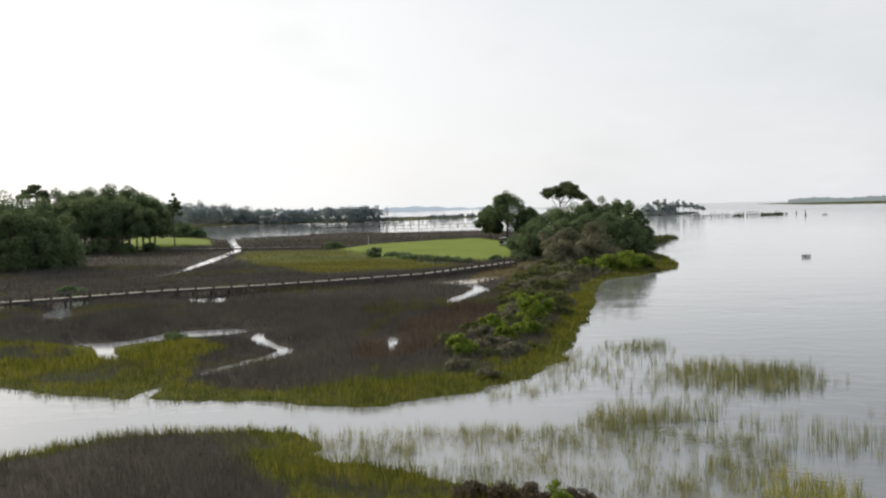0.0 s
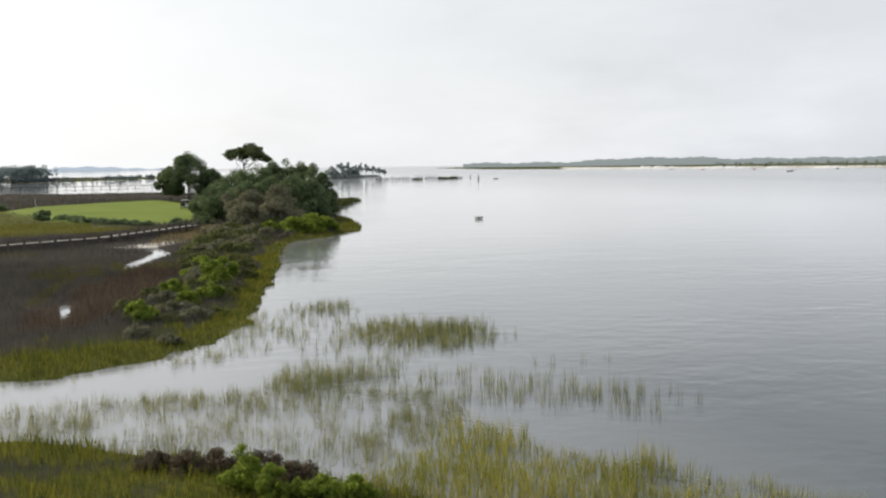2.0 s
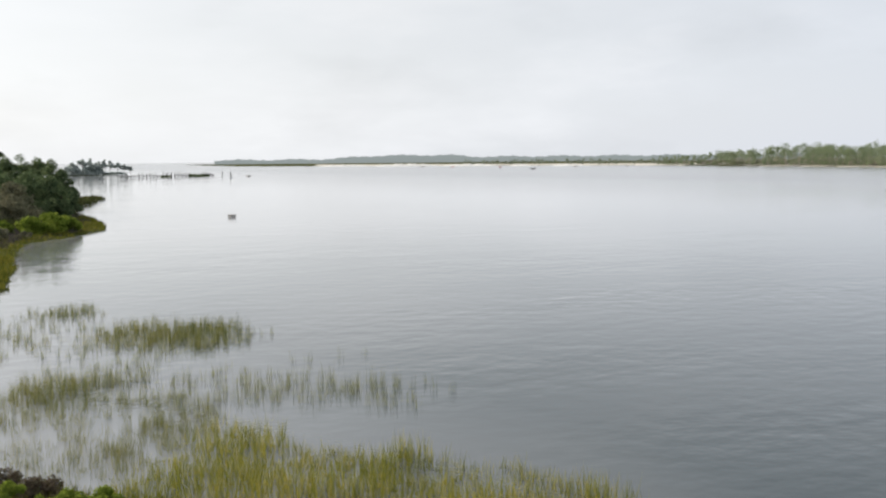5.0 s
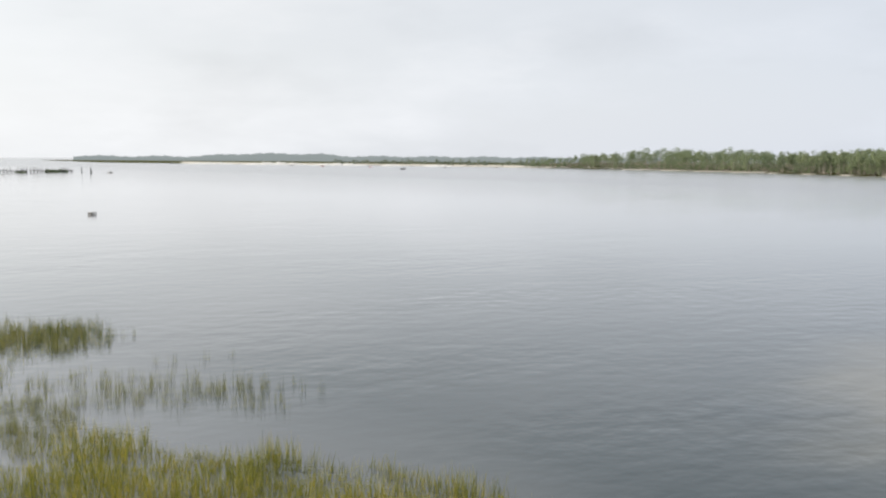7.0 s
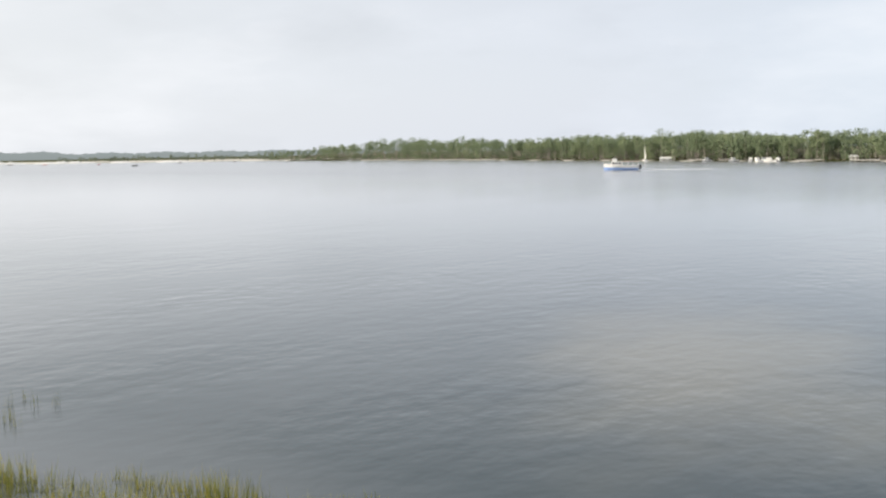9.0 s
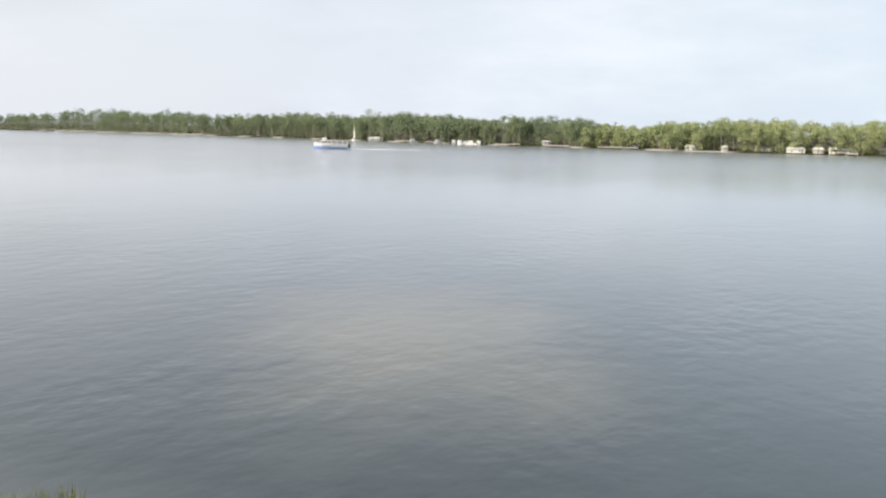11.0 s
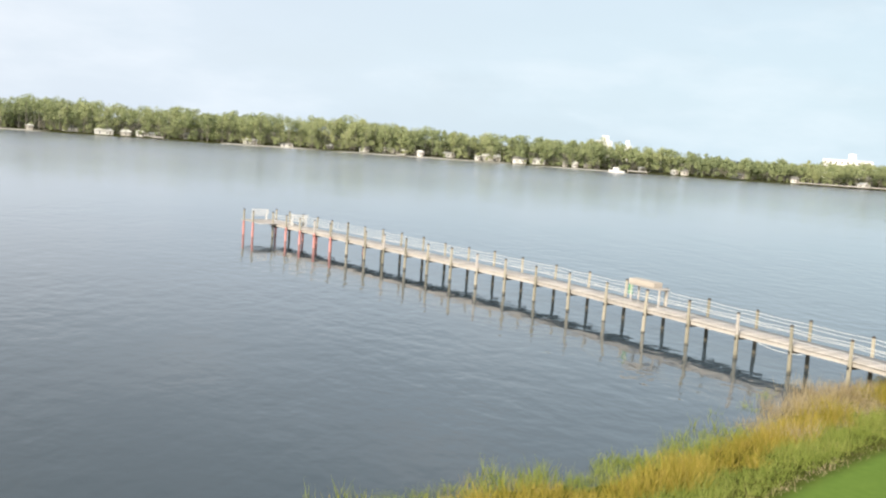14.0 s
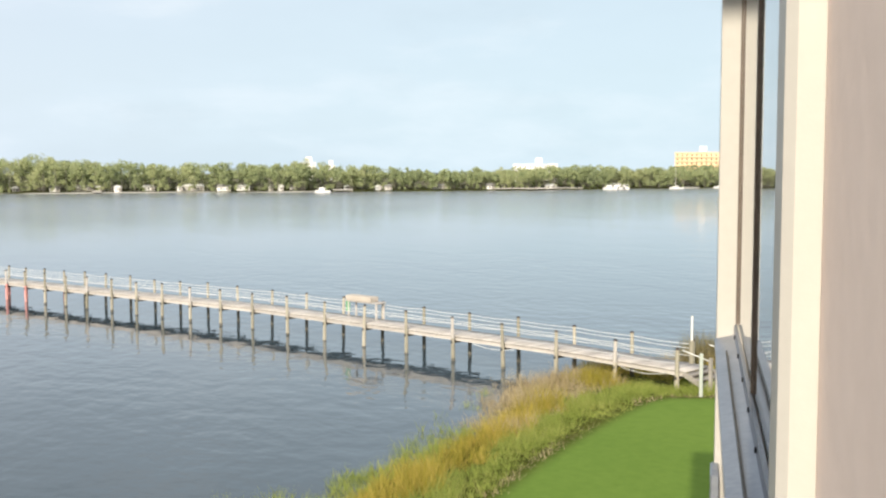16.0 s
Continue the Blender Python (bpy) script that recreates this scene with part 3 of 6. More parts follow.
def build_ground():
    rings = np.concatenate([[0.02, 0.6, 1.5], np.linspace(3, 24, 14, endpoint=False), np.geomspace(24, 160, 150, endpoint=False), np.geomspace(160, 520, 62, endpoint=False), np.geomspace(520, 4800, 44)])
    azs = np.radians(np.concatenate([np.arange(-152, 30, 0.3), np.arange(30, 208, 3.0)]))
    R, A = np.meshgrid(rings, azs, indexing="ij")
    x, y = -np.sin(A) * R, np.cos(A) * R
    d = land(x, y)
    z = height(x, y, d)
    nr, na = R.shape
    v = np.stack([x, y, z], -1).reshape(-1, 3)
    i, j = np.meshgrid(np.arange(nr - 1), np.arange(na), indexing="ij")
    j2 = (j + 1) % na
    f = np.stack([i * na + j, (i + 1) * na + j, (i + 1) * na + j2, i * na + j2], -1).reshape(-1, 4)[:, ::-1]
    # close the middle
    v = np.concatenate([v, [[0, 0, 0.9]]])
    me = mesh_np("ground", v, f)
    x, y, d = x.ravel(), y.ravel(), d.ravel()
    zones = {
        "green": np.maximum(np.maximum(sstep(1.8, 0.6, sd_poly(x, y, MARSH)) * (d > -1) * (y > 47), sstep(-0.5, 1, sd_poly(x, y, GREEN))), np.maximum(sstep(-2, 3, sd_poly(x, y, YELLOW)), (y < 46) * sstep(0.5, -0.5, sd_poly(x, y, DARK_NEAR)))) * (np.hypot(x, y) < 480) + (np.hypot(x, y) >= 480) * 0.8,
        "lawn": sstep(-0.5, 0.5, sd_poly(x, y, LAWN)),
        "fairway": sstep(-2, 1, np.maximum(sd_poly(x, y, FAIRWAY), sd_poly(x, y, FAIRWAY_LEFT))),
        "sand": np.maximum(sstep(-1, 0.5, d) * sstep(9, 5, d * np.where(y > 480, np.where(y > 720, 0.04, 0.25), 1.0)) * (x > 350) * ((wob(x, y, 0.012, 6) > -0.25) | (y > 800)) * (x > 0.45 * y), sstep(2.5, 1, d_line(x, y, [(0, 131), (3, 133), (6, 136)]))),
    }
    for name, values in zones.items():
        a = me.attributes.new(name, "FLOAT", "POINT")
        full = np.zeros(len(v), np.float32)
        full[:len(values)] = values
        a.data.foreach_set("value", full)
    me.polygons.foreach_set("use_smooth", np.ones(len(me.polygons), bool))
    return tagged(place("ground", me, M_GROUND), "low marsh ground with mud, lawn and sandy shores", "ground", kind="structure")


build_ground()
rim = [(4800 * math.cos(a), 4800 * math.sin(a), 0.0) for a in np.linspace(0, 2 * math.pi, 64, endpoint=False)]
wme = bpy.data.meshes.new("water")
wme.from_pydata(rim, [], [tuple(range(64))])
tagged(place("water", wme, M_WATER), "calm grey-blue bay water with light ripples", "water", kind="structure")

# ================= plants =================
def blade_mesh(name, p, h, w, lean, rng):
    """One tapered blade for each point of p (n, 3)."""
    n = len(p)
    a = rng.uniform(0, 2 * np.pi, n)
    b = rng.uniform(0, 2 * np.pi, n)
    side = np.stack([np.cos(a), np.sin(a), np.zeros(n)], -1) * (w / 2)[:, None]
    tip = p + np.stack([np.cos(b) * lean * h, np.sin(b) * lean * h, h], -1)
    v = np.stack([p - side, p + side, tip], 1).reshape(-1, 3)
    return mesh_np(name, v, np.arange(3 * n).reshape(-1, 3))


def scatter(rng, x0, x1, y0, y1, per_m2):
    n = int((x1 - x0) * (y1 - y0) * per_m2)
    return rng.uniform(x0, x1, n), rng.uniform(y0, y1, n)


def bunch(rng, x, y, k, r):
    """k blades round each tuft."""
    return np.repeat(x, k) + rng.normal(0, r, len(x) * k), np.repeat(y, k) + rng.normal(0, r, len(x) * k)


def grass_stuff(name, label, x, y, h, w, lean, material, rng, sink=0.05):
    z = height(x, y)
    z = np.where(z < 0, -0.15, z - sink)
    p = np.stack([x, y, z], -1)
    return tagged(place(name, blade_mesh(name, p, h + np.maximum(0, -z), w, lean, rng), material), label, "grass", kind="stuff")


def plant_marsh():
    rng = np.random.default_rng(11)
    xs, ys = [], []
    for x0, x1, y0, y1, dens in ((-46, 24, 46, 112, 38.0), (-90, 42, 112, 190, 12.0), (-120, 60, 190, 330, 2.2), (-150, 60, 330, 440, 0.8), (-22, 9, 24, 48, 60.0)):
        x, y = scatter(rng, x0, x1, y0, y1, dens)
        xs.append(x), ys.append(y)
    x, y = np.concatenate(xs), np.concatenate(ys)
    d = land(x, y)
    keep = (d > 0.05) & (sd_poly(x, y, FAIRWAY) < 0.5) & (sd_poly(x, y, FAIRWAY_LEFT) < 0.5) & (sd_poly(x, y, LAWN) < 0) & (np.hypot(x, y) > 22)
    x, y, d = x[keep], y[keep], d[keep]
    far = np.hypot(x, y)
    # green along the water, dark rush inside
    ragged = 0.8 * wob(x, y, 0.5, 5.0) + 0.5 * wob(x, y, 1.3, 6.0)
    green = (sd_poly(x, y, MARSH) + ragged < 1.3) | (sd_poly(x, y, GREEN) + ragged > 0) | (y < 46.5)
    green &= ~((sd_poly(x, y, DARK_NEAR) + 0.6 * ragged > 0) & (y < 46))
    green |= sd_poly(x, y, [(20, 131), (27, 137), (35, 150), (39, 165), (42, 190), (38, 185), (31, 158), (24, 146)]) + ragged > 0
    green &= ~((sd_poly(x, y, MARSH) + ragged > 2.4) & (y > 58) & (y < 132) & (x > -4) & (wob(x, y, 0.7, 5.0) > -0.45))
    brown = wob(x, y, 0.33, 2.0) + 0.5 * wob(x, y, 1.1, 3.0) > 0.42
    green &= ~(brown & (d > 1.6))
    yellow = sd_poly(x, y, YELLOW) + 2 * wob(x, y, 0.2, 7.0) > 0
    tan = sd_poly(x, y, [(3, 133), (16, 138), (20, 160), (14, 172), (7, 160)]) > 0
    red = (sd_poly(x, y, [(-5, 63), (-1.5, 67), (2.5, 80), (5, 96), (2, 102), (-1, 92), (-4, 80), (-7, 70)]) + ragged > 0) & ~green
    edge = d_line(x, y, [(-6.5, 76), (-4.5, 91), (-2.7, 98.5), (0, 108)]) + 0.5 * ragged < 0.5
    olive = (wob(x, y, 0.16, 9.0) + 0.4 * wob(x, y, 0.6, 2.0) > 0.55) & ~(green | yellow | tan | red) & (y > 60) | edge & ~(green | yellow | tan)
    rush = ~(green | yellow | tan | red | olive)
    hh = rng.uniform(0.5, 0.95, len(x)) * np.where(y > 50, 0.72 + 0.28 * sstep(0, 3.0, d), 0.85) * (0.85 + 0.2 * wob(x, y, 0.3, 1.0))
    hh = hh * (1 - 0.5 * sstep(4.5, 2.0, d_line(x, y, [(-25.6, 76.5), (-21.2, 80), (-17.5, 80)])))
    ww = 0.009 + far * 0.0004 * rng.uniform(0.6, 1.4, len(x))
    for name, label, sel, material, k in (("cordgrass", "green cordgrass along the creek banks", green & ~tan, M_CORD, 0.85), ("needlerush", "dark brown needlerush covering the marsh flat", rush, M_RUSH, 1.0), ("brown_rush", "reddish brown rush beside the marsh creek", red, M_RUSH_RED, 1.0), ("olive_rush", "olive green patches in the marsh flat", olive, M_RUSH_OLIVE, 1.0), ("short_grass", "yellow-green short marsh grass", yellow & ~green, M_YELLOW_FLAT, 0.4), ("dry_grass", "brown dry grass beside the shrubs", tan & ~green, M_TAN, 0.6)):
        grass_stuff(name, label, x[sel], y[sel], hh[sel] * k, ww[sel] * (1.6 if k < 0.9 else 1.0), 0.25, material, rng)


def plant_reeds():
    rng = np.random.default_rng(5)
    # centre, half-widths, turn, tufts per m2, height
    patches = [(16.6, 56.8, 5.0, 5.2, 25, 9.0, 1.0, 1), (15.5, 57.0, 7.2, 6.8, 25, 2.2, 0.8, 0), (8.9, 46.3, 3.6, 2.4, 25, 13.0, 0.95, 1), (10.6, 48.4, 4.6, 3.4, 40, 3.0, 0.8, 0), (17.6, 40.3, 4.8, 3.0, -10, 5.5, 0.95, 0), (20.2, 37.4, 2.8, 2.6, -40, 2.6, 0.9, 0), (12.8, 43.5, 5.0, 3.5, 20, 3.0, 0.75, 0), (10.3, 37.8, 0.9, 0.8, 0, 22.0, 0.8, 1), (9.6, 64, 3.6, 9.0, -22, 2.6, 0.75, 0), (14.0, 69.5, 2.0, 3.4, 0, 5.0, 0.8, 1), (4.8, 54.2, 4.5, 1.4, 40, 5.0, 0.7, 0), (21.5, 47, 3.5, 3.0, 0, 0.4, 0.8, 0)]
    gx, gy, gh = [], [], []
    for cx, cy, rx, ry, turn, dens, h, full in patches:
        x, y = scatter(rng, -rx, rx, -ry, ry, dens)
        q = (x / rx) ** 2 + (y / ry) ** 2 + 0.35 * wob(x, y, 1.1, cx)
        keep = (q < 1) & (rng.uniform(0, 1, len(x)) < (1.15 - q if full else 0.75 - 0.5 * q + 0.5 * wob(x, y, 0.9, cy)))
        c, s = math.cos(radians(turn)), math.sin(radians(turn))
        x, y = x[keep], y[keep]
        gx.append(cx + x * c - y * s), gy.append(cy + x * s + y * c), gh.append(np.full(len(x), h))
    # thin stand between the channel and the near bank
    field = [(-6.4, 45.3), (-2, 45.0), (4, 45), (9, 44.0), (13, 42), (13, 37.5), (9, 33), (6, 32), (-3, 38.6), (-5.5, 41.3)]
    x, y = scatter(rng, -7, 14, 31, 47, 13.0)
    keep = (sd_poly(x, y, field) > 0) & (rng.uniform(0, 1, len(x)) < 0.55 + 0.5 * wob(x, y, 0.7, 9.0))
    gx.append(x[keep]), gy.append(y[keep]), gh.append(np.full(keep.sum(), 0.72))
    # along the far bank of the channel
    x, y = scatter(rng, -24, 12, 46, 64, 2.0)
    d = land(x, y)
    keep = (d < 0) & (d > -1.2) & (y > 48)
    gx.append(x[keep]), gy.append(y[keep]), gh.append(np.full(keep.sum(), 0.7))
    x, y, h = np.concatenate(gx), np.concatenate(gy), np.concatenate(gh)
    keep = land(x, y) < 0.3
    x, y, h = x[keep], y[keep], h[keep]
    k = 9
    bx, by = bunch(rng, x, y, k, 0.10)
    bh = np.repeat(h * rng.uniform(0.55, 1.1, len(h)), k) * rng.uniform(0.55, 1.0, len(bx))
    grass_stuff("reeds", "green reeds standing in tufts in shallow water", bx, by, bh, 0.008 + 0.00016 * np.hypot(bx, by), 0.12, M_REED, rng)
    # dense yellow stand below the building
    band = [(5.4, 30.2), (7.0, 32.6), (10.2, 34.9), (12.6, 36.6), (13.6, 35.0), (14.2, 32.0), (17.4, 28.8), (18.6, 25.2), (20, 22), (21.3, 18.5), (20, 16), (18, 14), (14, 18), (8, 26)]
    x, y = scatter(rng, 5, 28, -5, 38, 30.0)
    d = sd_poly(x, y, band) + 0.6 * wob(x, y, 0.8, 3.0)
    keep = (d > 0) & (rng.uniform(0, 1, len(x)) < 0.2 + 0.3 * d + 0.25 * wob(x, y, 1.4, 6.0)) & (np.hypot(x, y) > 24)
    x, y = bunch(rng, x[keep], y[keep], 4, 0.08)
    grass_stuff("tall_cordgrass", "dense yellow-green cordgrass at the water's edge", x, y, rng.uniform(0.35, 0.85, len(x)) * (0.85 + 0.4 * wob(x, y, 0.85, 2.0) + 0.2 * wob(x, y, 2.2, 4.0)), np.full(len(x), 0.026), 0.22, M_YELLOW, rng)


def plant_bank():
    rng = np.random.default_rng(8)
    x, y = scatter(rng, 18, 42, -46, 0, 17.0)
    d, dl = land(x, y), sd_poly(x, y, LAWN)
    keep = (d > -0.7 - 1.3 * rng.uniform(0, 1, len(x)) ** 3) & (dl < -0.1) & (np.hypot(x, y) > 24) & (d_line(x, y, [(30.3, -33.4), (34.5, -32.7)]) > 0.85)
    x, y, d, dl = x[keep], y[keep], d[keep], dl[keep]
    patch = wob(x, y, 0.5, 4.0) + 0.7 * wob(x, y, 1.5, 1.0)
    # from the water to the lawn: pale blades, golden tussocks, lush green, a dead brown edge
    across = np.clip(d, 0, None) / (np.clip(d, 0, None) - np.minimum(dl, -0.05))
    tan = (dl > -0.5) & (patch > -0.35) | (y < -22) & (across < 0.5) & (patch > -0.1)
    bright = ~tan & ((across > 0.5 + 0.14 * patch) | (d < 0.25))
    size = 0.75 + 0.45 * wob(x, y, 0.9, 3.0) + 0.2 * wob(x, y, 2.1, 5.0)
    for name, label, sel, material, h, k in (("bank_grass", "yellow cordgrass tussocks on the bank beside the pier", ~(tan | bright), M_BANK, 1.0, 11), ("bank_weeds", "green weeds on the bank beside the lawn", bright, M_CORD_LIGHT, 0.62, 14), ("dead_grass", "tan dead grass along the lawn edge and water", tan, M_BANK_TAN, 0.85, 7)):
        bx, by = bunch(rng, x[sel], y[sel], k, 0.13)
        hh = np.repeat(h * size[sel] * (0.28 + 0.72 * sstep(-0.1, -1.8, dl[sel])), k) * rng.uniform(0.5, 1.1, len(bx))
        grass_stuff(name, label, bx, by, np.maximum(hh, 0.08), np.full(len(bx), 0.026), 0.5, material, rng)


def plant_tall_reeds():
    """The tall stand behind the foot of the pier."""
    rng = np.random.default_rng(15)
    x, y = scatter(rng, 29, 40, -50, -33, 40.0)
    keep = sd_poly(x, y, [(32.6, -35.9), (34.2, -36.2), (36.0, -39), (35, -47), (30.5, -47), (31, -40)]) + 0.5 * wob(x, y, 1.0, 3.0) > 0
    x, y = bunch(rng, x[keep], y[keep], 3, 0.1)
    grass_stuff("tall_reeds", "tall brown-green reeds behind the pier foot", x, y, rng.uniform(1.0, 2.1, len(x)), np.full(len(x), 0.035), 0.2, M_REED_DRY, rng)


def leaf_cloud(rng, centres, radii, n, size, flat=1.0):
    """Small leaf sprays through the shells of many clumps."""
    centres, radii = np.asarray(centres, float), np.asarray(radii, float)
    wgt = radii ** 2 / (radii ** 2).sum()
    k = rng.choice(len(centres), n, p=wgt)
    u = rng.normal(size=(n, 3))
    u /= np.linalg.norm(u, axis=1)[:, None]
    rad = radii[k] * rng.uniform(0.55, 1.08, n) ** 0.7
    p = centres[k] + u * rad[:, None] * np.array([1, 1, flat])
    # leaves face mostly outward, as on a real crown
    face = u * np.array([1, 1, 1.0]) + np.array([0, 0, 0.35]) + rng.normal(0, 0.42, (n, 3))
    face /= np.linalg.norm(face, axis=1)[:, None]
    a = np.cross(face, rng.normal(size=(n, 3)))
    a /= np.linalg.norm(a, axis=1)[:, None] + 1e-6
    b = np.cross(face, a)
    s = size * rng.uniform(0.6, 1.5, n)
    a, b = a * s[:, None], b * s[:, None] * 0.9
    v = np.stack([p - a * 0.5, p + b, p + a * 0.6], 1).reshape(-1, 3)
    return v, np.arange(3 * n).reshape(-1, 3)


def oak_clumps(rng, h, spread, low=0.25, n=26):
    """Clump centres of a rounded, uneven crown."""
    c, r = [], []
    for _ in range(n):
        a, u = rng.uniform(0, 2 * np.pi), rng.uniform(0, 1) ** 0.38
        t = rng.uniform(low, 0.95)
        wide = math.sin(math.pi * min(1, (t - low + 0.22) / (1.18 - low))) ** 0.6
        c.append((math.cos(a) * u * spread * 0.86 * wide, math.sin(a) * u * spread * 0.86 * wide, t * (h - 0.2 * spread)))
        r.append(rng.uniform(0.6, 1.0) * (0.29 if n > 30 else 0.34) * spread * (1.1 - 0.3 * t))
    c[0], r[0] = (0, 0, h - 0.22 * spread), 0.2 * spread
    return c, r


def wood_mesh(rng, h, r0, clumps, lean=0.0, n_limbs=6, fork=0.3):
    """A tapered, slightly bent trunk with limbs reaching for the clumps."""
    bm = bmesh.new()
    pts = [Vector((0, 0, -0.3))]
    for i in range(1, 6):
        t = i / 5
        pts.append(Vector((lean * h * t + rng.normal(0, 0.02) * h * t, rng.normal(0, 0.02) * h * t, h * 0.82 * t)))
    for i in range(5):
        add_rod(bm, pts[i], pts[i + 1], r0 * (1 - 0.16 * i), r0 * (1 - 0.16 * (i + 1)), 7)
    order = rng.permutation(len(clumps))[:n_limbs]
    for i in order:
        base = pts[0].lerp(pts[-1], rng.uniform(fork, 0.9))
        mid = base.lerp(Vector(clumps[i]), 0.55) + Vector((0, 0, -0.03 * h))
        add_rod(bm, base, mid, r0 * 0.42, r0 * 0.26, 5)
        add_rod(bm, mid, Vector(clumps[i]), r0 * 0.26, r0 * 0.08, 5)
    return bm


def tree(name, label, x, y, h, spread, leaves, size, leaf_mat, seed, low=0.25, n_clumps=26, category="tree", group="", trunk=0.02, fork=0.3, flat=0.85):
    rng = np.random.default_rng(seed)
    z = float(height(np.array([x]), np.array([y]))[0])
    t = thing(name, label, category, at(x, y, z, rng.uniform(0, 360)), group)
    c, r = oak_clumps(rng, h, spread, low, n_clumps)
    part("trunk", wood_mesh(rng, h, h * trunk, c, n_limbs=8, fork=fork), M_BARK, t)
    v, f = leaf_cloud(rng, c, r, int(leaves * 1.5), size * 1.35, flat)
    v[:, 2] = np.maximum(v[:, 2], 0.05)
    place("crown", mesh_np("crown", v, f), leaf_mat, t)
    return t


def umbrella_pine(x, y, h, spread, leaves, size, seed, label, group=""):
    """Bare leaning trunk with a flat crown of separate plates."""
    rng = np.random.default_rng(seed)
    z = float(height(np.array([x]), np.array([y]))[0])
    t = thing("pine_tree", label, "tree", at(x, y, z, rng.uniform(0, 360)), group)
    c, r = [], []
    for _ in range(34):
        a, u = rng.uniform(0, 2 * np.pi), rng.uniform(0.02, 1) ** 0.55
        c.append((math.cos(a) * u * spread, math.sin(a) * u * spread, h * (0.94 - 0.16 * u * u - rng.uniform(0, 0.09))))
        r.append(rng.uniform(0.20, 0.33) * spread)
    part("trunk", wood_mesh(rng, h, h * (0.016 if spread > 3.5 else 0.026), c, lean=0.06, n_limbs=11, fork=0.62), M_BARK, t)
    v, f = leaf_cloud(rng, c, r, int(leaves * 1.3), size * 1.3, 0.45)
    place("crown", mesh_np("crown", v, f), M_PINE, t)
    return t


def plant_trees():
    oak = "dark green live oak with a broad dense crown"
    # the wooded point beyond the marsh
    for i, (x, y, h, s) in enumerate([(18.3, 292, 14.6, 7.6), (24.5, 288, 9.6, 4.6), (13.5, 296, 10.2, 4.4)]):
        tree("oak_tree", "tall dark oak beside the putting green", x, y, h, s, 13000, 0.22, M_LEAF, 100 + i, low=0.24, n_clumps=70, fork=0.2, group="trees on the point")
    umbrella_pine(26.6, 226, 15.3, 4.6, 5200, 0.24, 7, "flat-topped pine standing above the oaks", "trees on the point")
    for i, (x, y, h, s) in enumerate([(15.8, 185.3, 6.5, 4.2), (18.9, 191, 8.2, 4.6), (22.3, 194.7, 9.2, 4.8), (25.4, 196.4, 10.0, 4.6), (28.5, 200, 10.8, 4.6), (31.5, 201.6, 11.0, 4.4), (34, 199, 10.5, 4.2), (35.8, 195.8, 10.1, 3.6), (36.9, 192.5, 8.4, 3.0), (21.7, 180.7, 7.4, 4.6), (25.3, 180.2, 8.0, 4.6), (29.5, 181.6, 8.3, 4.6), (33.2, 184, 7.5, 4.0), (39.0, 200, 5.8, 3.0), (23, 214, 9.4, 5.2), (30, 212, 10.2, 5.0)]):
        tree("oak_tree", oak, x, y, h * 1.04, s * 1.1, 7000, 0.17, M_LEAF, 120 + i, low=0.05, n_clumps=52, group="trees on the point")
    for i, (x, y, h, s) in enumerate([(42, 226, 3.6, 3.4), (46.5, 236, 2.6, 3.2), (51, 249, 2.0, 3.2), (56, 262, 1.6, 3.0), (61, 276, 1.2, 3.0)]):
        tree("myrtle_bush", "low green bush on the grassy spit", x, y, h, s, 1500, 0.24, M_LEAF_MID, 180 + i, low=0.05, n_clumps=20, category="bush", group="bushes along the bank")
    for i, (x, y, h, s) in enumerate([(20.5, 168, 6.2, 4.4), (25, 170, 7.0, 4.6), (18.5, 158, 4.4, 3.6), (23.5, 160, 5.2, 3.8), (20, 180, 6.4, 4.5)]):
        tree("scrub_oak", "grey-green scrub oak with bare twigs", x, y, h, s, 5000, 0.18, M_LEAF_DRY, 140 + i, low=0.08, n_clumps=30, category="shrub", group="scrub on the point")
    for i, (x, y, h, s) in enumerate([(23.5, 145, 2.6, 2.4), (26.5, 147, 3.0, 2.6), (29, 149, 2.4, 2.0), (20.5, 147, 2.0, 1.8)]):
        tree("myrtle_bush", "bright green wax myrtle bush by the water", x, y, h, s, 1800, 0.2, M_LEAF_BRIGHT, 160 + i, low=0.05, category="bush", group="bushes along the bank")
    # scrub strip running back along the bank
    rng = np.random.default_rng(3)
    k = 0
    for t in np.linspace(0, 1, 84):
        x0, y0 = 1.4 + 15.0 * t + 1.0 * math.sin(9 * t), 58 + 94 * t
        x, y = x0 + rng.normal(0, 1.5 + 1.6 * t), y0 + rng.normal(0, 1.8)
        if land(np.array([x]), np.array([y]))[0] < 1.5:
            continue
        k += 1
        bright = rng.uniform() < 0.06
        h = rng.uniform(0.35, 0.9) * (1 + 1.3 * t)
        tree("myrtle_bush" if bright else "scrub_bush", "bright green wax myrtle bush in the bank scrub" if bright else "dull green scrub bush on the marsh bank", x, y, h, h * rng.uniform(1.1, 1.6), 1400, 0.09 + 0.06 * t, M_LEAF_BRIGHT if bright else (M_LEAF_DRY if rng.uniform() < 0.38 else M_LEAF_MID), 200 + k, low=0.05, n_clumps=16, category="bush", group="bushes along the bank")
    for i, (x, y, h) in enumerate([(7.0, 84, 2.2), (6.1, 75.5, 1.4), (3.4, 76.5, 1.6), (4.2, 72.5, 1.2), (1.0, 66, 1.5), (8.4, 90, 2.0)]):
        tree("myrtle_bush", "bright green wax myrtle bush in the bank scrub", x, y, h, h * 0.75, 1700, 0.13, M_LEAF_BRIGHT, 260 + i, low=0.05, n_clumps=18, category="bush", group="bushes along the bank")
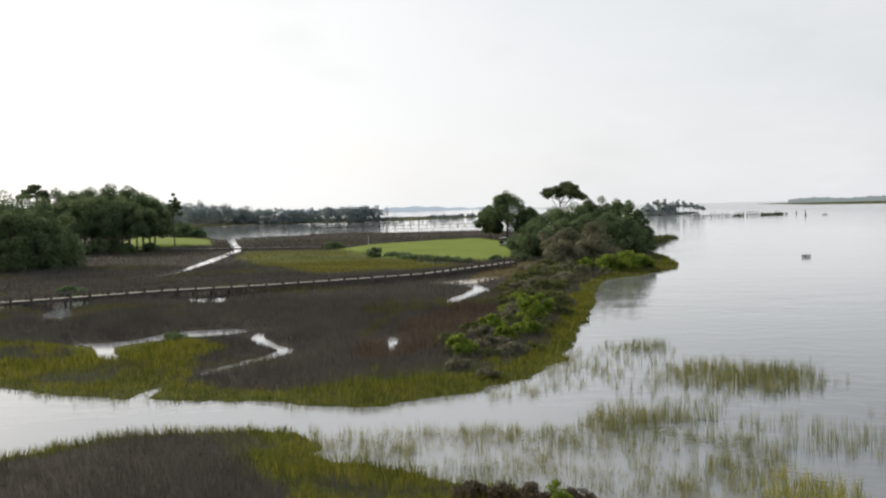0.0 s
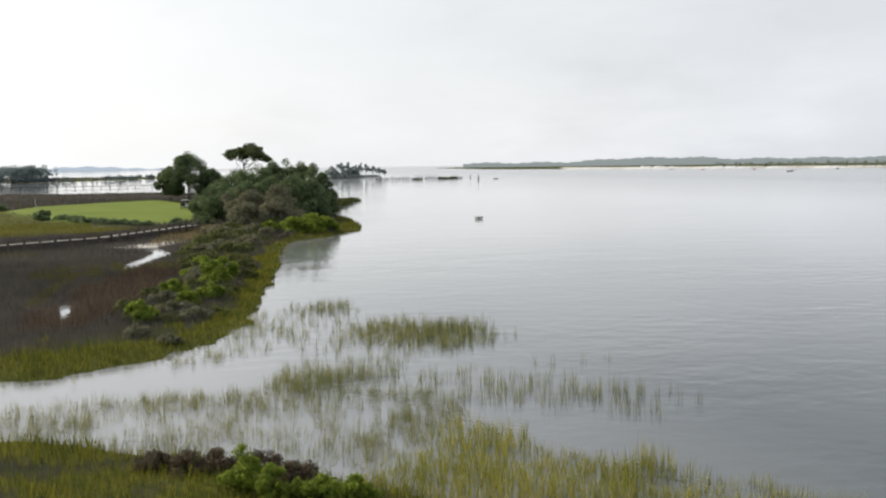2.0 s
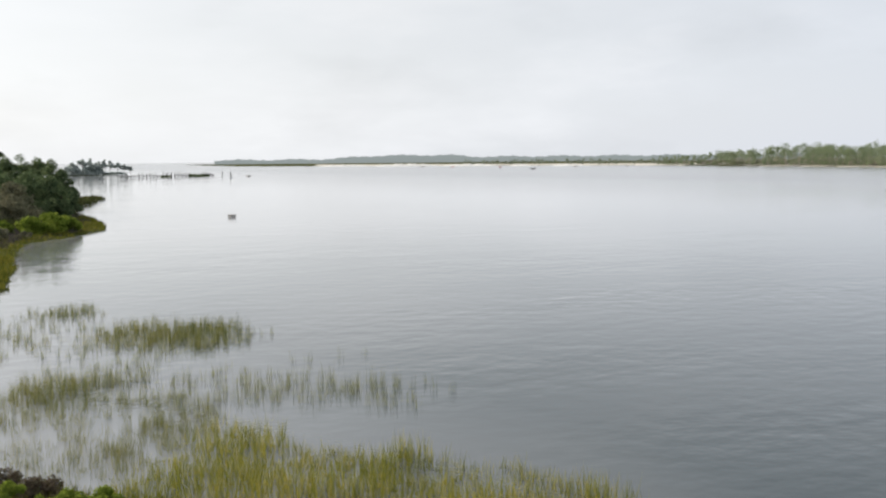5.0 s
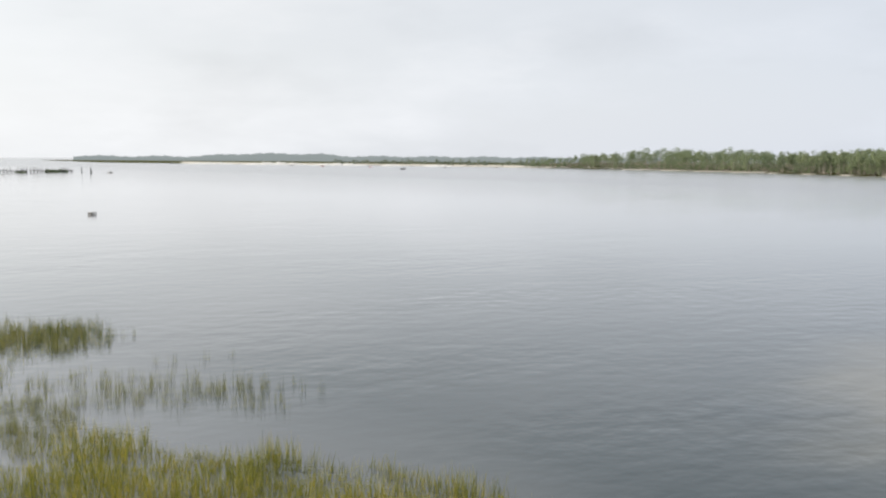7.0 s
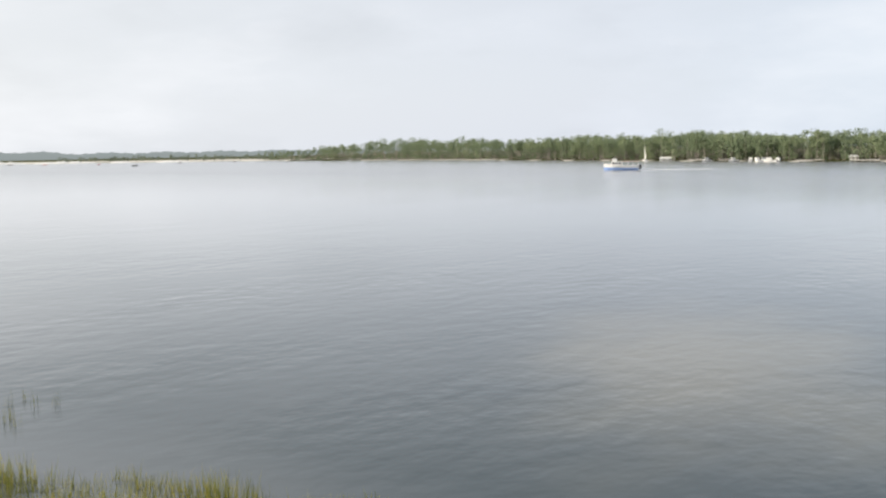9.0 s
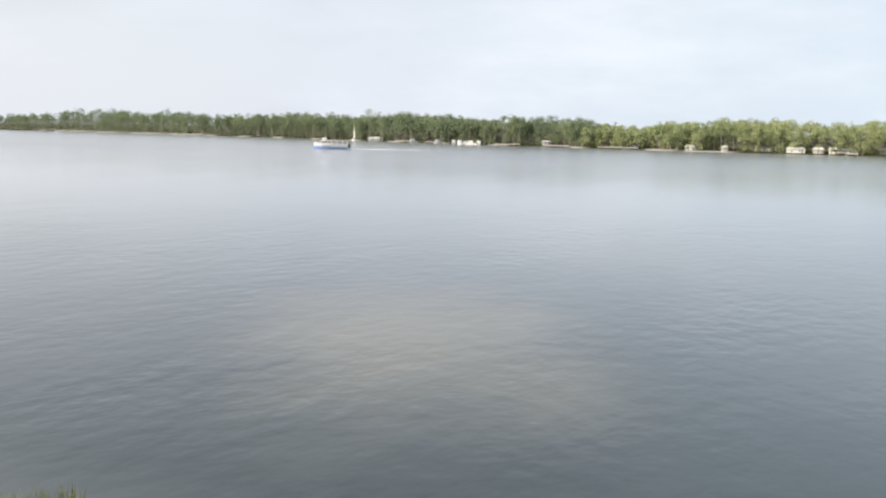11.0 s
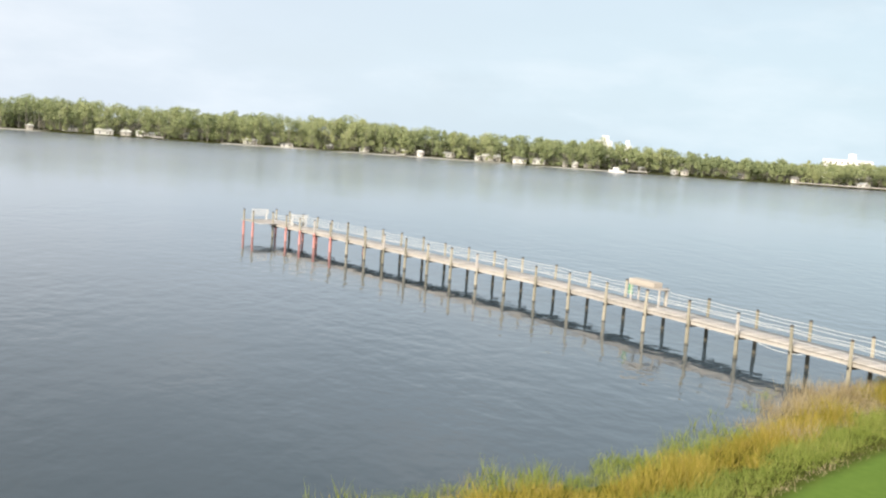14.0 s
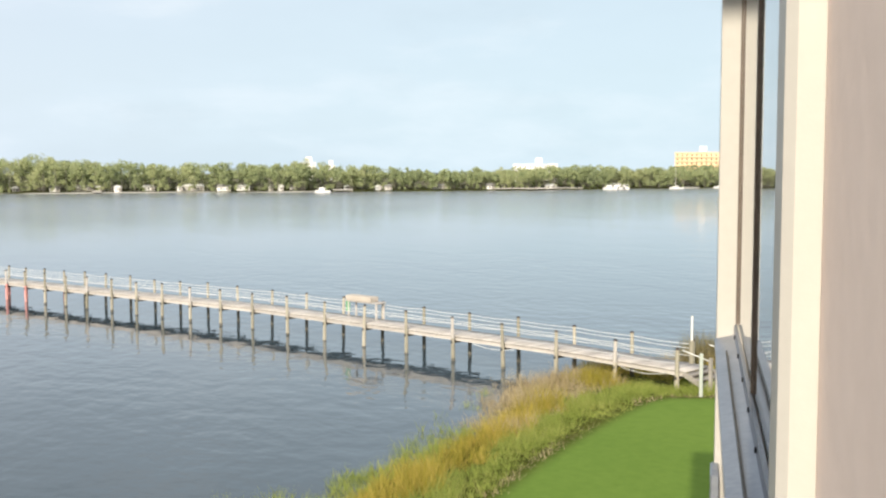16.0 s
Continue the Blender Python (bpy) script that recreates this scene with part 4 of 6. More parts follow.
    for i, (x, y, h, s) in enumerate([(3.2, 30.3, 1.5, 0.72), (3.9, 29.2, 1.15, 0.62), (5.2, 28.4, 0.9, 0.75), (6.2, 28.0, 0.95, 0.7), (4.6, 28.9, 0.7, 0.6)]):
        tree("myrtle_bush", "low bright green myrtle bush on the near bank", x, y, h, s, 2600, 0.05, M_LEAF_BRIGHT, 280 + i, low=0.05, category="bush", group="near bushes")
    for i, (x, y, h, s) in enumerate([(1.7, 33.0, 0.7, 0.8), (2.8, 33.0, 0.8, 0.9), (3.9, 32.4, 0.8, 0.9), (4.9, 30.9, 0.75, 0.8), (0.6, 33.8, 0.6, 0.7)]):
        tree("scrub_bush", "low brown-twigged shrub on the near bank", x, y, h, s, 2200, 0.045, M_BROWN_LEAF, 290 + i, low=0.05, category="bush", group="near bushes")
    # dark bushes on the flats
    for i, (x, y, h, s) in enumerate([(-13.5, 200, 2.0, 2.6), (-27.5, 252, 2.2, 3.0), (-1, 178, 0.7, 2.6), (-2.6, 180.5, 0.55, 2.4), (-4.4, 184, 0.75, 2.8), (-6, 187, 0.6, 2.4), (-7.6, 191, 0.85, 2.6), (-9.4, 197, 0.7, 2.6), (1.2, 176.6, 0.6, 2.2), (3.4, 175.4, 0.5, 2.0), (9.0, 172, 1.4, 2.0), (13, 174, 1.6, 2.2), (-43, 121, 1.6, 2.2), (-46, 124, 1.4, 2.0), (-21, 78, 0.8, 1.2), (-18.8, 40.4, 1.6, 0.6)]):
        tree("dark_bush", "dark low bush in the marsh grass", x, y, h, s, 1300, 0.2 if y > 100 else 0.08, M_LEAF, 300 + i, low=0.05, n_clumps=14, category="bush", group="bushes on the flats")
    # the wood at the back of the marsh
    k = 0
    for x, y, h, s in [(-81.4, 188.1, 15.4, 7), (-78.2, 189.5, 14.8, 6.5), (-76.6, 193.4, 14.1, 6), (-77.1, 180.2, 11.8, 6), (-73.7, 181.6, 11.4, 6), (-72.4, 188.6, 9.6, 5.5), (-88, 196, 15, 7)]:
        k += 1
        tree("oak_tree", "dense dark oak at the edge of the marsh wood", x, y, h, s * 1.1, 9000, 0.2, M_LEAF, 400 + k, low=0.03, n_clumps=48, group="wood behind the marsh")
    for x, y, h, s in [(-104, 272.8, 18.1, 7.5), (-97.4, 267.8, 17.1, 7.5), (-94, 271.2, 18.1, 8), (-89.5, 273.7, 19, 8.5), (-85.9, 277, 18.4, 8), (-80.8, 272.3, 16.3, 7), (-76.7, 269.3, 14.2, 6), (-86.6, 257.9, 16.1, 7.5), (-81.6, 257.4, 15.2, 7), (-91.9, 259.2, 15.5, 7.5), (-79.4, 262.3, 13.3, 6), (-97.3, 262.6, 14.9, 7), (-112, 300, 17, 8), (-98, 305, 17, 8), (-90, 310, 16, 8)]:
        k += 1
        tree("oak_tree", "tall dark oak in the wood behind the marsh", x, y, h, s * 1.05, 7500, 0.23, M_LEAF, 400 + k, low=0.36, n_clumps=40, fork=0.25, group="wood behind the marsh")
    for x, y, h, s in [(-86, 252, 4.5, 4), (-92, 250, 5, 4), (-98, 252, 5, 4.5), (-80, 256, 3, 3), (-88, 268, 4, 4), (-76, 262, 2.6, 3)]:
        k += 1
        tree("scrub_bush", "dark undergrowth below the oaks", x, y, h, s, 2200, 0.2, M_LEAF, 400 + k, low=0.05, n_clumps=18, category="bush", group="wood behind the marsh")
    tree("pine_tree", "slender pine at the edge of the wood", -77, 289.9, 15.6, 2.7, 3600, 0.2, M_LEAF, 470, low=0.58, n_clumps=34, fork=0.6, trunk=0.014, group="wood behind the marsh")
    umbrella_pine(-108, 268, 19.5, 3.6, 1500, 0.4, 32, "slender pine at the edge of the wood", "wood behind the marsh")
    for x, y, h, s in [(-106, 411, 5.2, 5), (-99, 408, 4.2, 4), (-112, 430, 6, 5)]:
        k += 1
        tree("oak_tree", "dark oak beside the far fairway", x, y, h * 1.15, s, 3000, 0.42, M_LEAF, 400 + k, low=0.12, group="wood behind the marsh")


def far_woods():
    """Rows of pines and oaks along the far shores."""
    rng = np.random.default_rng(21)

    def stand(name, label, line, depth, step, h0, h1, n_leaf, size, material, pines=0.32):
        V, F, TV, TF, nv, nt = [], [], [], [], 0, 0
        pts = np.array(line, float)
        seg = np.hypot(*np.diff(pts, axis=0).T)
        total = seg.sum()
        cum = np.concatenate([[0], np.cumsum(seg)])
        n = int(total / step)
        S = rng.uniform(0, total, n)
        J = np.minimum(np.searchsorted(cum, S, "right") - 1, len(seg) - 1)
        E = (pts[J + 1] - pts[J]) / seg[J][:, None]
        P = pts[J] + E * (S - cum[J])[:, None] + np.stack([E[:, 1], -E[:, 0]], -1) * (depth[0] + rng.uniform(0, 1, n) ** 1.3 * (depth[1] - depth[0]))[:, None]
        D = land(P[:, 0], P[:, 1])
        Z = height(P[:, 0], P[:, 1], D)
        for s, p, d, z in zip(S, P, D, Z):
            if d < 1 or (p[0] > 350 and name == "pine_woods" and rng.uniform() < 0.5 * sstep(330, 520, p[1]) + 0.32 * sstep(560, 860, p[1])):
                continue
            h = rng.uniform(h0, h1) * (0.86 + 0.07 * sstep(-150, 60, p[1]) + 0.28 * sstep(180, 430, p[1]) - 0.14 * sstep(-200, -300, p[1]) - 0.4 * sstep(620, 850, p[1])) * (1 + 0.12 * math.sin(s * 0.013) + 0.08 * math.sin(s * 0.047))
            pine = rng.uniform() < pines
            h *= rng.uniform(0.96, 1.1) * (1.14 if rng.uniform() < 0.04 else 1.0) if pine else rng.uniform(0.72, 1.0)
            lo = rng.uniform(0.46, 0.62) if pine else rng.uniform(0.12, 0.36)
            w = h * (rng.uniform(0.17, 0.24) if pine else rng.uniform(0.24, 0.34))
            m = 8 if pine else 10
            t = rng.uniform(lo, 0.94, m)
            a, u = rng.uniform(0, 6.28, m), rng.uniform(0, 1, m) ** 0.5
            shape = np.sin(np.pi * np.clip((t - lo + 0.12) / (1.12 - lo), 0, 1)) ** 0.5
            c = np.stack([p[0] + np.cos(a) * u * w * shape, p[1] + np.sin(a) * u * w * shape, z + t * h], -1)
            v, f = leaf_cloud(rng, c, rng.uniform(0.38, 0.62, m) * w, n_leaf, size, 0.8)
            V.append(v), F.append(f + nv)
            nv += len(v)
            r = 0.009 * h
            ring = np.array([[math.cos(b) * r, math.sin(b) * r] for b in (0, 2.1, 4.2)])
            tv = np.array([[p[0] + cx, p[1] + cy, z - 0.2] for cx, cy in ring] + [[p[0] + cx * 0.5, p[1] + cy * 0.5, z + h * 0.86] for cx, cy in ring])
            TV.append(tv)
            TF.append(np.array([[0, 1, 4], [0, 4, 3], [1, 2, 5], [1, 5, 4], [2, 0, 3], [2, 3, 5]]) + nt)
            nt += 6
        t = thing(name, label, "woods", kind="stuff")
        tagged(place("crowns", mesh_np("crowns", np.concatenate(V), np.concatenate(F)), material, t), kind="stuff")
        tagged(place("trunks", mesh_np("trunks", np.concatenate(TV), np.concatenate(TF)), M_BARK_PALE, t), kind="stuff")

    front_lit = [(340, -640), (368, -406), (390, -295), (424, -205), (446, -165), (482, -69), (505, 60), (530, 125)]
    side_lit = [(530, 125), (560, 205), (619, 317), (700, 480), (760, 640), (800, 860)]
    # same tree mix on both stretches; the leaf colour carries the sun's angle
    for line, leaf, what in ((front_lit, M_FARLEAF, "yellow-green pine and oak woods along the opposite shore, coloured as front-lit"), (side_lit, M_FARLEAF_SIDE, "pine and oak woods along the opposite shore, coloured darker as side-lit")):
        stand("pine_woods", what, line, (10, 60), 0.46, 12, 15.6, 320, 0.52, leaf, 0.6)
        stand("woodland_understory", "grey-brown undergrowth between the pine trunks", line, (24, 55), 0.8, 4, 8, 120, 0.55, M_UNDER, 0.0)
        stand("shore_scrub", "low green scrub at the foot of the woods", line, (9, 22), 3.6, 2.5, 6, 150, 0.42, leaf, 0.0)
    north = [(715, 1150), (780, 1040), (800, 860)][::-1]
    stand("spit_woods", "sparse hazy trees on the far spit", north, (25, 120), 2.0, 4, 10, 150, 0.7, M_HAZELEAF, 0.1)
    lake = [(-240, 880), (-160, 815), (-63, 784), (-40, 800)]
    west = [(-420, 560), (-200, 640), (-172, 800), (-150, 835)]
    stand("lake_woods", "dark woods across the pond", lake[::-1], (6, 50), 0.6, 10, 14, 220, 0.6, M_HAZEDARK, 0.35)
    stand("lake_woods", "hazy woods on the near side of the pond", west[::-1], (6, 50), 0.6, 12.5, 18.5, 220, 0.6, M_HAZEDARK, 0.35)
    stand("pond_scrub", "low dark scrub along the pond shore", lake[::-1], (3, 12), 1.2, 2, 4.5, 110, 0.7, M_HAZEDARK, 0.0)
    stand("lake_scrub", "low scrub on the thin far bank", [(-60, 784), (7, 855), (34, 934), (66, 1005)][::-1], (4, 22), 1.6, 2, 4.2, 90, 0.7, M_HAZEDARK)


M_BARK_PALE = mat("pale_bark", [(0.24, 0.215, 0.19), (0.34, 0.31, 0.275)], 0.5, 0.9, 0.0)
# the next three leaf colours are greyed and paled in place of distance haze
M_ISLET = mat("hazed_islet_leaves", [(0.36, 0.41, 0.40), (0.43, 0.48, 0.46), (0.50, 0.54, 0.51)], 0.02, 0.8, 0, island=0.15, through_light=0.6, spec=0.03)
M_HAZELEAF = mat("hazed_spit_leaves", [(0.17, 0.205, 0.16), (0.225, 0.26, 0.195), (0.28, 0.31, 0.23)], 0.02, 0.8, 0, island=0.2, through_light=0.4, spec=0.05)
M_HAZEDARK = mat("hazed_pond_leaves", [(0.175, 0.22, 0.225), (0.215, 0.26, 0.262), (0.255, 0.30, 0.295)], 0.02, 0.8, 0, island=0.15, through_light=0.4, spec=0.05)
M_BROWN_LEAF = mat("brown_twigs", [(0.06, 0.045, 0.034), (0.11, 0.085, 0.06), (0.13, 0.12, 0.07)], 0.8, 0.8, 0, island=0.4, through_light=0.25)
M_LEAF_MID = mat("bank_leaf", [(0.065, 0.080, 0.030), (0.115, 0.130, 0.046), (0.175, 0.18, 0.068)], 0.4, 0.7, 0, island=0.4, through_light=0.45)
M_RUSH_RED = mat("brown_rush", [(0.060, 0.044, 0.032), (0.105, 0.078, 0.056), (0.15, 0.115, 0.08)], 0.06, 0.75, 0, island=0.4, through_light=0.2)
M_RUSH_OLIVE = mat("olive_rush", [(0.060, 0.060, 0.026), (0.105, 0.100, 0.042), (0.15, 0.135, 0.06)], 0.06, 0.75, 0, island=0.3, through_light=0.2)
M_BANK = mat("bank_yellow", [(0.29, 0.27, 0.05), (0.46, 0.38, 0.07), (0.58, 0.44, 0.13)], 0.5, 0.65, 0, island=0.45, through_light=0.4)
M_BANK_TAN = mat("bank_tan", [(0.32, 0.25, 0.14), (0.46, 0.37, 0.22), (0.56, 0.47, 0.31)], 0.6, 0.75, 0, island=0.4, through_light=0.35)
M_REED_DRY = mat("dry_reed", [(0.12, 0.11, 0.05), (0.22, 0.19, 0.09), (0.30, 0.25, 0.14)], 0.4, 0.7, 0, island=0.5, through_light=0.3)
M_CORD_LIGHT = mat("bank_green", [(0.21, 0.27, 0.06), (0.34, 0.40, 0.095), (0.46, 0.47, 0.15)], 0.5, 0.7, 0, island=0.35, through_light=0.45)
M_YELLOW_FLAT = mat("salt_meadow", [(0.10, 0.10, 0.018), (0.16, 0.15, 0.028), (0.20, 0.17, 0.04)], 0.08, 0.7, 0, island=0.4, through_light=0.3)

plant_marsh()
plant_reeds()
plant_bank()
plant_tall_reeds()
plant_trees()
far_woods()

# ================= pier =================
def along(points, step, first=0.0):
    """Stations every step metres along a line: place and heading in degrees."""
    pts = [Vector(p) for p in points]
    out, left = [], first
    for a, b in zip(pts[:-1], pts[1:]):
        d = b - a
        n, s = d.normalized(), left
        while s <= d.length:
            out.append((a + n * s, math.degrees(math.atan2(n.y, n.x))))
            s += step
        left = s - d.length
    return out


def stations_at(points, dists):
    """Place and heading at given distances along a line."""
    pts = [Vector(p) for p in points]
    out = []
    for d in dists:
        for i, (a, b) in enumerate(zip(pts[:-1], pts[1:])):
            n = (b - a).normalized()
            if d <= (b - a).length or i == len(pts) - 2:
                out.append((a + n * d, math.degrees(math.atan2(n.y, n.x))))
                break
            d -= (b - a).length
    return out


def deck_planks(stations, width, z, thick, step, rng):
    """Cross planks with small gaps and uneven heights, in one mesh."""
    V, F = [], []
    cube = np.array([(i, j, k) for i in (-0.5, 0.5) for j in (-0.5, 0.5) for k in (-0.5, 0.5)])
    quads = np.array([(0, 1, 3, 2), (4, 6, 7, 5), (0, 4, 5, 1), (2, 3, 7, 6), (0, 2, 6, 4), (1, 5, 7, 3)])
    for i, (p, head) in enumerate(stations):
        v = cube * (step * 0.93, width * rng.uniform(0.985, 1.0), thick)
        c, s = math.cos(radians(head)), math.sin(radians(head))
        V.append(np.stack([p.x + v[:, 0] * c - v[:, 1] * s, p.y + v[:, 0] * s + v[:, 1] * c, z + rng.uniform(-0.006, 0.006) + v[:, 2]], -1))
        F.append(quads + 8 * i)
    return mesh_np("deck", np.concatenate(V), np.concatenate(F))


def build_pier():
    rng = random.Random(4)
    pier = thing("pier", "long weathered wooden pier on piles with white rope rails", "pier")
    line = [(30.3, -33.4, 0), (38.0, -32.1, 0), (47.2, -29.6, 0), (59.8, -26.1, 0), (74.8, -20.2, 0), (92.3, -13.2, 0)]
    deck_z, half = 1.32, 0.95
    tagged(place("deck", deck_planks(along(line, 0.15), 1.9, deck_z - 0.02, 0.045, 0.15, rng), M_WOOD, pier), kind="stuff")
    # the bays grow shorter towards the head
    stations = stations_at(line, (0.28, 3.6, 7.1, 10.5, 13.8, 17.15, 20.4, 23.7, 27.05, 30.4, 33.4, 36.3, 39.1, 41.8, 44.5, 47.35, 49.85, 52.4, 54.9, 57.4, 59.75, 62.1, 64.45))
    rows = {}
    for side in (-1, 1):
        bm = bmesh.new()
        for a, b in zip(line[:-1], line[1:]):
            a, b = Vector(a), Vector(b)
            n = (b - a).normalized()
            o = Vector((-n.y, n.x, 0)) * side * 0.82 + Vector((0, 0, deck_z - 0.15))
            d = b - a
            add_box(bm, (d.length + 0.1, 0.06, 0.2), at(*((a + b) / 2 + o), math.degrees(math.atan2(n.y, n.x))))
        # dark wood on the far stringer stands in for shade below the deck
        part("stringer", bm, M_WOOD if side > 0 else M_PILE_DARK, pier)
        rows[side] = []
        for i, (p, head) in enumerate(stations):
            h = radians(head)
            # water side row is set half a step on
            q = p + Vector((-math.sin(h), math.cos(h), 0)) * side * (half + 0.08) + (Vector((math.cos(h), math.sin(h), 0)) * 0.55 if side < 0 else Vector())
            lean = rng.uniform(-0.03, 0.03)
            red = len(stations) - (5 if side > 0 else 6) <= i < len(stations) - 1
            top = 2.26 + rng.uniform(-0.06, 0.1)
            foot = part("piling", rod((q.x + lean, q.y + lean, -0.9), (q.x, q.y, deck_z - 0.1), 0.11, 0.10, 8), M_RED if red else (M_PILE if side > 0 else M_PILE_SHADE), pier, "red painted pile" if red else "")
            if not red:
                part("tide_stain", rod((q.x + lean, q.y + lean, -0.9), (q.x + lean * 0.7, q.y + lean * 0.7, 0.10 + rng.uniform(-0.05, 0.08)), 0.114, 0.112, 8), M_TIDE, foot, "dark tide stain")
            post = part("post", rod((q.x, q.y, deck_z - 0.1), (q.x - lean, q.y - lean, top), 0.09, 0.08, 8), M_WOOD if i in (1, 4, 11, 15, 19) and side > 0 else M_PILE, pier)
            part("post_cap", rod((q.x - lean, q.y - lean, top), (q.x - lean, q.y - lean, top + 0.08), 0.11, 0.05, 8), M_CAP, post)
            rows[side].append(Vector((q.x, q.y, 0)))
        for z in (1.63, 1.97, 2.15):
            pts = []
            for a, b in zip(rows[side][:-1], rows[side][1:]):
                pts += [a + Vector((0, 0, z)), (a + b) / 2 + Vector((0, 0, z - 0.035))]
            pts.append(rows[side][-1] + Vector((0, 0, z)))
            part("rail", chain(pts, 0.013, 5), M_ROPE, pier, "thin white rail")
    for p, head in stations:
        part("cross_beam", box((0.10, 2.3, 0.14), at(p.x, p.y, deck_z - 0.31, head)), M_PILE_DARK, pier)
    # head of the pier, a short arm to the north
    end = Vector(line[-1])
    head = stations[-1][1]
    m = at(end.x + 0.3, end.y - 0.1, 0, head)
    platform = bmesh.new()
    for i in range(26):
        add_box(platform, (0.14, 3.6, 0.045), m @ at(-1.6 + 0.15 * i, 0.9, deck_z))
    tagged(part("head_deck", platform, M_WOOD, pier), kind="stuff")
    for dx, dy in ((-0.2, 2.7), (1.9, 2.5), (2.0, -0.9)):
        q = m @ Vector((dx, dy, 0))
        pile = part("piling", rod((q.x, q.y, -0.9), (q.x, q.y, 1.3), 0.11, 0.10, 8), M_RED, pier, "red painted pile")
        post = part("post", rod((q.x, q.y, 1.3), (q.x, q.y, 2.25), 0.09, 0.08, 8), M_PILE, pier)
        part("post_cap", rod((q.x, q.y, 2.25), (q.x, q.y, 2.34), 0.11, 0.05, 8), M_CAP, post)
    # sagging hose under the deck near the shore
    for x0, y0, span in ((42.2, -29.9, 2.6), (33.4, -31.9, 2.2)):
        pts = [(x0 - span * t, y0 - 0.25 * span * t, 1.06 - 0.13 * math.sin(math.pi * t)) for t in np.linspace(0, 1, 9)]
        part("hose", chain(pts, 0.014, 5), M_ROPE, pier, "white hose hanging below the deck")
    return line, deck_z


def bench(name, label, m, material, with_back=True):
    b = thing(name, label, "bench", m, "benches on the pier")
    for i in range(3):
        part("slat", box((1.5, 0.13, 0.035), at(0, -0.16 + 0.16 * i, 0.45), 0.006), material, b)
    for x in (-0.62, 0.62):
        for y in (-0.18, 0.18):
            part("leg", box((0.06, 0.06, 0.43), at(x, y, 0.215), 0.006), material, b)
    if with_back:
        for z in (0.64, 0.80, 0.96):
            part("back_slat", box((1.6, 0.035, 0.07), at(0, 0.26, z), 0.006), material, b)
        for x in (-0.62, 0.62):
            part("back_post", box((0.07, 0.06, 1.0), at(x, 0.23, 0.5), 0.006), material, b)
    return b


def build_pier_things(line, deck_z):
    z = deck_z + 0.01
    bench("bench", "white slatted bench at the pier head", at(93.7, -11.7, z, 97), M_WHITE)
    bench("bench", "white slatted bench at the pier head", at(89.5, -14.65, z, 100), M_WHITE)
    table = thing("cleaning_table", "weathered fish-cleaning table with a low shelf roof", "table", at(51.7, -28.95, z, 15))
    part("top", box((2.6, 0.75, 0.07), at(0, 0, 0.98), 0.01), M_WOOD, table)
    part("upper_board", box((2.1, 0.7, 0.30), at(0.25, 0.1, 1.17), 0.03), M_TABLE, table, "tan wooden chest on the table")
    for x, y in ((-1.15, -0.3), (1.15, -0.3), (-1.15, 0.3), (1.15, 0.3)):
        part("leg", box((0.09, 0.09, 0.95), at(x, y, 0.475)), M_WOOD, table)
    part("side_panel", box((0.30, 0.05, 0.6), at(1.22, 0.30, 0.66)), M_GREEN_PAINT, table, "green painted side panel")
    # stairs down to the lawn
    st = thing("pier_stairs", "grey wooden stairs from the pier to the lawn", "stairs", at(30.3, -33.4, 0, 189))
    for i in range(3):
        part("tread", box((0.36, 1.9, 0.06), at(0.2 + 0.4 * i, 0, 1.18 - 0.17 * i), 0.006), M_GREYWOOD, st)
        part("riser", box((0.03, 1.8, 0.10), at(0.34 + 0.4 * i, 0, 1.09 - 0.17 * i)), M_DARKWOOD, st)
    for y in (-0.9, 0.9):
        part("stringer", box((1.5, 0.06, 0.22), pose(0.65, y, 0.92, 0, 23, 0)), M_GREYWOOD, st)
        part("newel", box((0.14, 0.14, 1.7), at(1.4, y * 1.15, 1.25), 0.01), M_WHITE if y > 0 else M_GREYWOOD, st)
        part("handrail", rod((0, y * 1.15, 2.25), (1.4, y * 1.15, 1.95), 0.025), M_ROPE, st)
    pole = thing("mooring_pole", "tall white pole at the foot of the pier", "pole", at(31.25, -34.15, 0.6))
    part("shaft", rod((0, 0, -0.6), (0, 0, 2.85), 0.055, 0.05, 8), M_WHITE, pole)
    part("base", rod((0, 0, -0.6), (0, 0, 1.75), 0.12, 0.11, 8), M_PILE, pole)
    newel = thing("stair_post", "tall pale post at the foot of the pier stairs", "post", at(28.2, -31.4, 0.7))
    part("shaft", rod((0, 0, -0.5), (0, 0, 1.75), 0.08, 0.075, 8), M_PALE, newel)
    part("cap", rod((0, 0, 1.75), (0, 0, 1.80), 0.088, 0.05, 8), M_PALE, newel)


